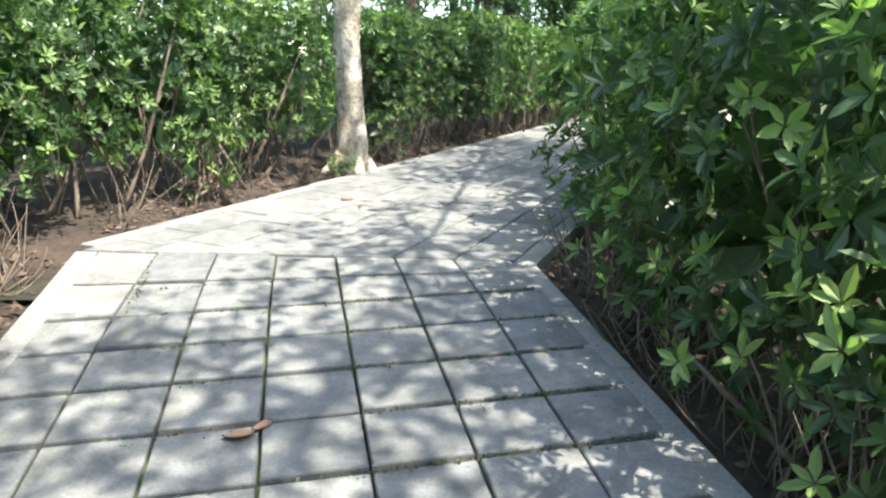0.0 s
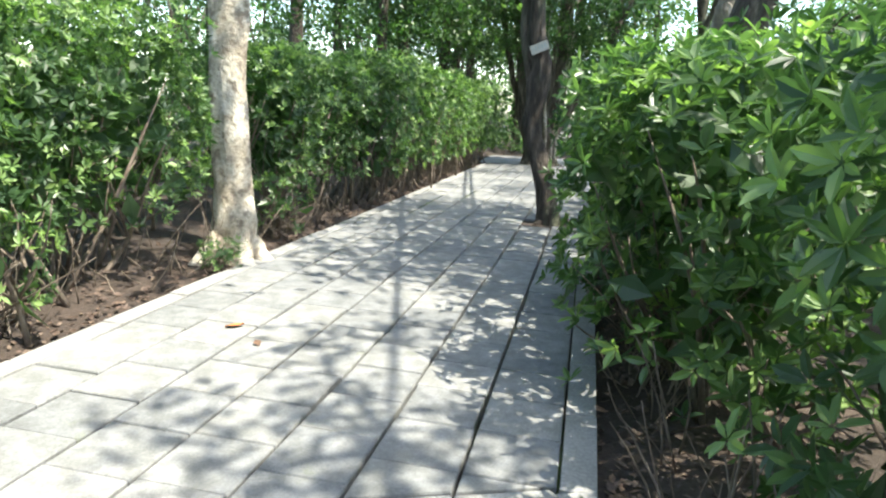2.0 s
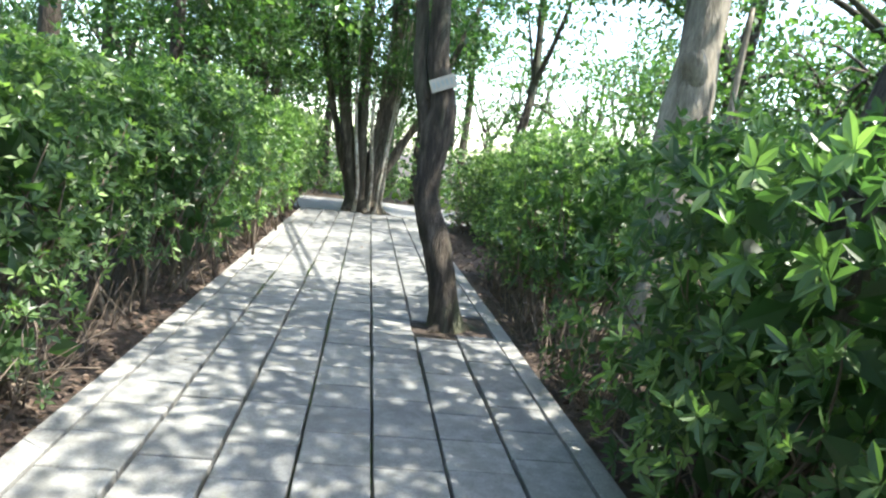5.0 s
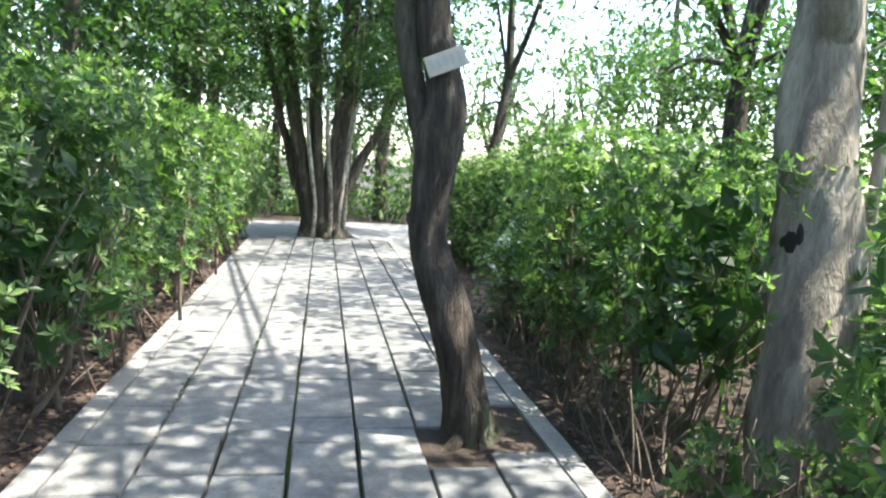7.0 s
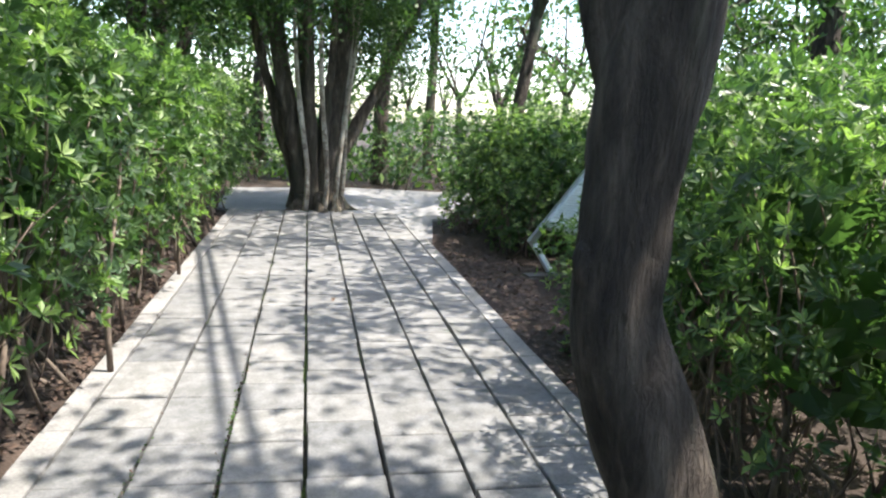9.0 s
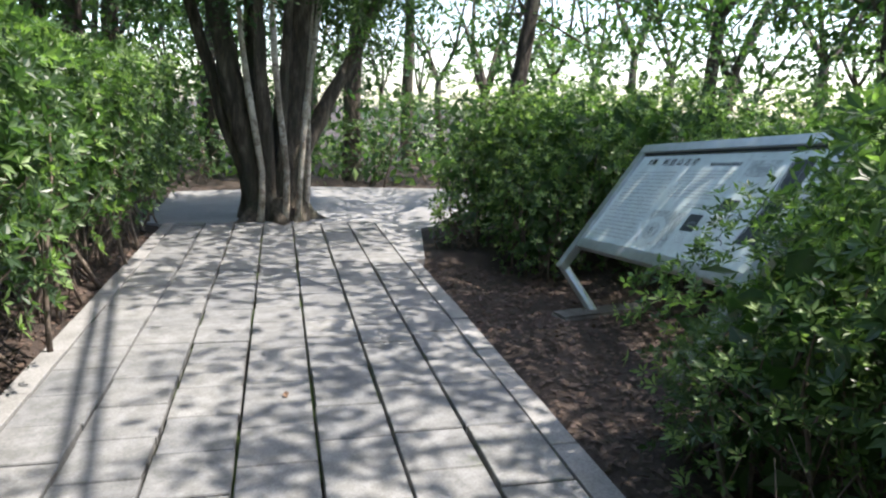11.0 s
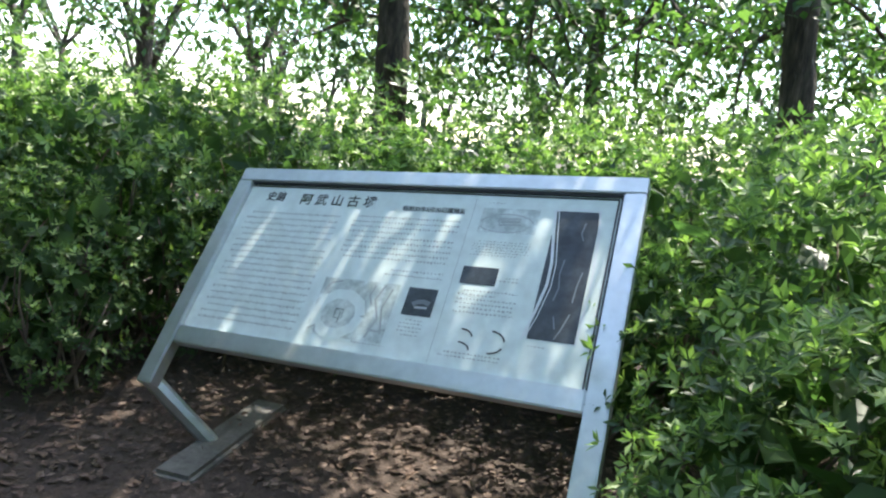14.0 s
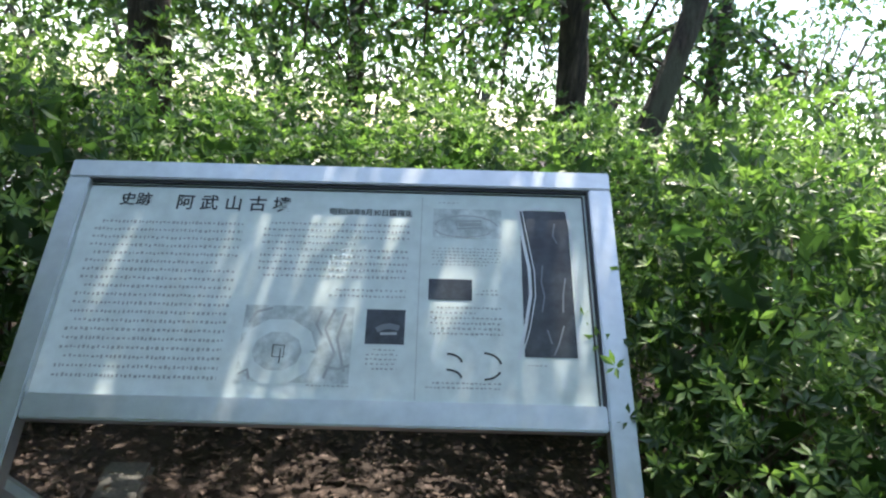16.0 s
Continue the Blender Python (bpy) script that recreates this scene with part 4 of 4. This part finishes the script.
def fallen_leaf(x, y, turn, size, mat):
    m = bpy.data.meshes.new("fallen_leaf")
    z = path_z(x, y) + .006
    n = 7
    verts, faces = [], []
    for i in range(n):
        s = i / (n - 1)
        w = .5 * size * math.sin(math.pi * min(1, s * .96 + .02)) ** .8 * .6
        verts += [(s * size, w, .012 * s), (s * size, 0, .003), (s * size, -w, .014)]
        if i:
            k = 3 * i
            faces += [(k - 3, k, k + 1, k - 2), (k - 2, k + 1, k + 2, k - 1)]
    m.from_pydata(verts, [], faces)
    m.materials.append(mat)
    o = tagged(new("fallen_leaf", m), "dry curled brown leaf lying on the flagstones", "leaf", "fallen leaves on the path")
    o.matrix_world = pose(x, y, z, 0, 0, turn)


ORANGE = plain("orange_leaf", (0.45, 0.16, 0.05), 0.6)
BROWN = plain("brown_leaf", (0.15, 0.09, 0.06), 0.7)
fallen_leaf(-.72, 2.02, 10, .11, BROWN)
fallen_leaf(-.62, 2.05, 60, .09, BROWN)
fallen_leaf(-.82, 5.45, 20, .10, ORANGE)
fallen_leaf(*uv(4.5, -2.6), 120, .06, BROWN)
fallen_leaf(*uv(13.3, -2.2), 80, .05, BROWN)

def moss_tufts():
    rng = np.random.default_rng(19)
    pts = []
    for k in (1, 2):
        for _ in range(260):
            u = rng.normal(10.35 if k == 1 else 11.3, .35)
            pts.append((*uv(u, V_LEFT + k * CELL + rng.normal(0, .012)), 0.0))
    for _ in range(1700):
        r = rng.integers(1, 7)
        x = rng.choice((-1.3, -.55, -.2, .2)) + rng.normal(0, .16)
        y = BEND_Y - (0.30 + (r - 1) * 0.318) + 0.225 * (x + .55)
        pts.append((x - .217 * (y - BEND_Y), y - rng.exponential(.012), path_z(0, y)))
    for _ in range(260):
        y = rng.normal(3.3, .2)
        pts.append((-1.99 + .3457 * 1 - .217 * (y - BEND_Y) + rng.normal(0, .012), y, path_z(0, y)))
    c = np.array(pts) + [0, 0, -.004]
    way = unit(rng.normal(size=c.shape) * [1, 1, .4] + [0, 0, .5])
    side = unit(np.cross(way, rng.normal(size=c.shape)))
    ln = .013 * rng.uniform(.5, 1.6, len(c))
    verts, faces = leaf_kites(c, way, side, np.cross(side, way), ln, ln * .6)
    tagged(new("moss", mesh("moss", verts, faces.tolist(), [LEAF_MID, LITTER, LEAF_DARK], rng.integers(0, 3, len(c)))), "green moss tufts growing in the path joints", "moss", kind="stuff")


moss_tufts()

# ---------------------------------------------------------------- path bed, flagstones and kerbs
bed_v, bed_f = [], []
for ring in ([(0.5 - .217 * (-5 - BEND_Y), -5), (0.5, BEND_Y), (-2.1, BEND_Y), (-2.1 - .217 * (-5 - BEND_Y), -5)], [uv(3.2, V_RIGHT + .06), uv(U_END, V_RIGHT + .06), uv(U_END, V_LEFT - .06), uv(1.9, V_LEFT - .06)]):
    k = len(bed_v)
    bed_v += [(x, y, path_z(x, y) * 1.0 - .032) for x, y in ring]
    bed_f.append((k, k + 1, k + 2, k + 3))
path = tagged(new("pavement", mesh("path_bed", bed_v, bed_f, MOSS)), "path of grey concrete flagstones with mossy joints", "path", kind="structure")


def clipped(poly, inside, cut):
    out = []
    for i, p in enumerate(poly):
        q = poly[(i + 1) % len(poly)]
        if inside(p):
            out.append(p)
        if inside(p) != inside(q):
            out.append(cut(p, q))
    return out


def prism(name, poly, mat, thick=0.07, worn=0.006):
    """A flat stone with worn upper edges; poly counter-clockwise, relative to its own middle."""
    n = len(poly)
    inner = [(p[0] * (1 - worn / max(.05, math.hypot(p[0], p[1]))), p[1] * (1 - worn / max(.05, math.hypot(p[0], p[1])))) for p in poly]
    verts = [(*p, 0) for p in inner] + [(*p, -worn) for p in poly] + [(*p, -thick) for p in poly]
    faces = [tuple(range(n))] + [(n + i, n + (i + 1) % n, (i + 1) % n, i) for i in range(n)] + [(2 * n + i, 2 * n + (i + 1) % n, n + (i + 1) % n, n + i) for i in range(n)]
    return mesh(name, verts, faces, mat)


srng = random.Random(12)
slab_meshes = {}
far_parts = []


def lay(poly, name, mat, keep=True, key=None, turn=0.0):
    """One stone with its middle on the path's surface."""
    cx, cy = sum(p[0] for p in poly) / len(poly), sum(p[1] for p in poly) / len(poly)
    dz = srng.uniform(-.004, .004)
    slope = RAMP if cy < BEND_Y else 0.0
    rel = [(p[0] - cx, p[1] - cy) for p in poly]
    if not keep:
        far_parts.append((prism("tmp", rel, mat), pose(cx, cy, path_z(cx, cy) + dz), mat))
        return
    if key is None:
        me = prism(name, rel, mat)
    else:
        if key not in slab_meshes:
            slab_meshes[key] = prism(name, rel, mat)
        me = slab_meshes[key]
    o = child(new(name, me), path)
    o.matrix_world = Matrix.LocRotScale((cx, cy, path_z(cx, cy) + dz), Euler((math.atan(slope) + srng.uniform(-.004, .004), srng.uniform(-.004, .004), srng.uniform(-.006, .006))), None)


def area(poly):
    return 0.5 * sum(p[0] * q[1] - q[0] * p[1] for p, q in zip(poly, poly[1:] + poly[:1]))


GAP = 0.014
# second stretch
above = lambda p: p[1] > BEND_Y + .006
cut_bend = lambda p, q: (p[0] + (q[0] - p[0]) * (BEND_Y + .006 - p[1]) / (q[1] - p[1]), BEND_Y + .006)
for k in range(7):
    v0, v1 = V_LEFT + k * CELL, V_LEFT + (k + 1) * CELL
    u = 1.6 + (0.17 if k % 3 == 1 else 0.0) + srng.uniform(-.03, .03)
    while u < U_END:
        ln = srng.choice((CELL, CELL, CELL * 1.5)) if u > 5 else CELL
        e = min(u + ln, U_END)
        g = GAP / 2 if srng.random() < .8 else GAP * .9
        poly = [uv(u + .004, v0 + g), uv(u + .004, v1 - g), uv(e - .004, v1 - g), uv(e - .004, v0 + g)]
        plain_cell = min(p[1] for p in poly) > BEND_Y + .01
        if not plain_cell:
            poly = clipped(poly, above, cut_bend)
        mu, mv = (u + e) / 2, (v0 + v1) / 2
        if len(poly) > 2 and e - u > .06 and not (9.08 < mu < 9.74 and k >= 5):
            if area(poly) < 0:
                poly = poly[::-1]
            if abs(area(poly)) > .004:
                lay(poly, "flagstone", SLAB, u < 11.2 or k % 2 == 0)
        u = e
# first stretch, rows of the ramp
for r in range(26):
    y1 = BEND_Y - (0.0 if r == 0 else 0.30 + (r - 1) * 0.318)
    y0 = BEND_Y - (0.30 + r * 0.318)
    for k in range(7):
        x0, x1 = 0.43 - 2.42 + k * .3457, 0.43 - 2.42 + (k + 1) * .3457
        def pt(x, y):
            tilt = 0.225 * (x + .55) * min(1.0, (BEND_Y - y) / .45)
            return x - .217 * (y - BEND_Y), y + tilt
        wide = srng.uniform(.012, .024)
        poly = [pt(x0 + .006, y0 + wide), pt(x1 - .006, y0 + wide + srng.uniform(-.005, .005)), pt(x1 - .006, y1 - .012), pt(x0 + .006, y1 - .012)]
        lay(poly, "flagstone", SLAB, r < 11)
# kerbs
for side in (V_LEFT - KERB_W, V_RIGHT + .004):
    u = 3.65 if side > -2 else 2.75
    stop = 16.25 if side > -2 else U_END
    while u < stop:
        e = min(u + .6, stop)
        poly = [uv(u + .003, side), uv(u + .003, side + KERB_W - .004), uv(e - .003, side + KERB_W - .004), uv(e - .003, side)]
        lay(poly, "kerbstone", KERB)
        u = e
for base in (0.434, 0.43 - 2.42 - KERB_W):
    for r in range(9):
        y1, y0 = BEND_Y - .02 - r * .6, BEND_Y - .02 - (r + 1) * .6 + .005
        f = lambda x, y: (x - .217 * (y - BEND_Y), y)
        lay([f(base, y0), f(base + KERB_W - .004, y0), f(base + KERB_W - .004, y1), f(base, y1)], "kerbstone", KERB)
u = V_LEFT
while u < V_RIGHT:
    e = min(u + .6, V_RIGHT)
    lay([uv(U_END + .01, u), uv(U_END + .01, e - .005), uv(U_END + .12, e - .005), uv(U_END + .12, u)], "kerbstone", KERB)
    u = e
verts, faces = [], []
for me, m, mat in far_parts:
    k = len(verts)
    verts += [m @ v.co for v in me.vertices]
    faces += [tuple(i + k for i in p.vertices) for p in me.polygons]
child(tagged(new("far_flagstones", mesh("far_flagstones", verts, faces, SLAB)), kind="stuff"), path)
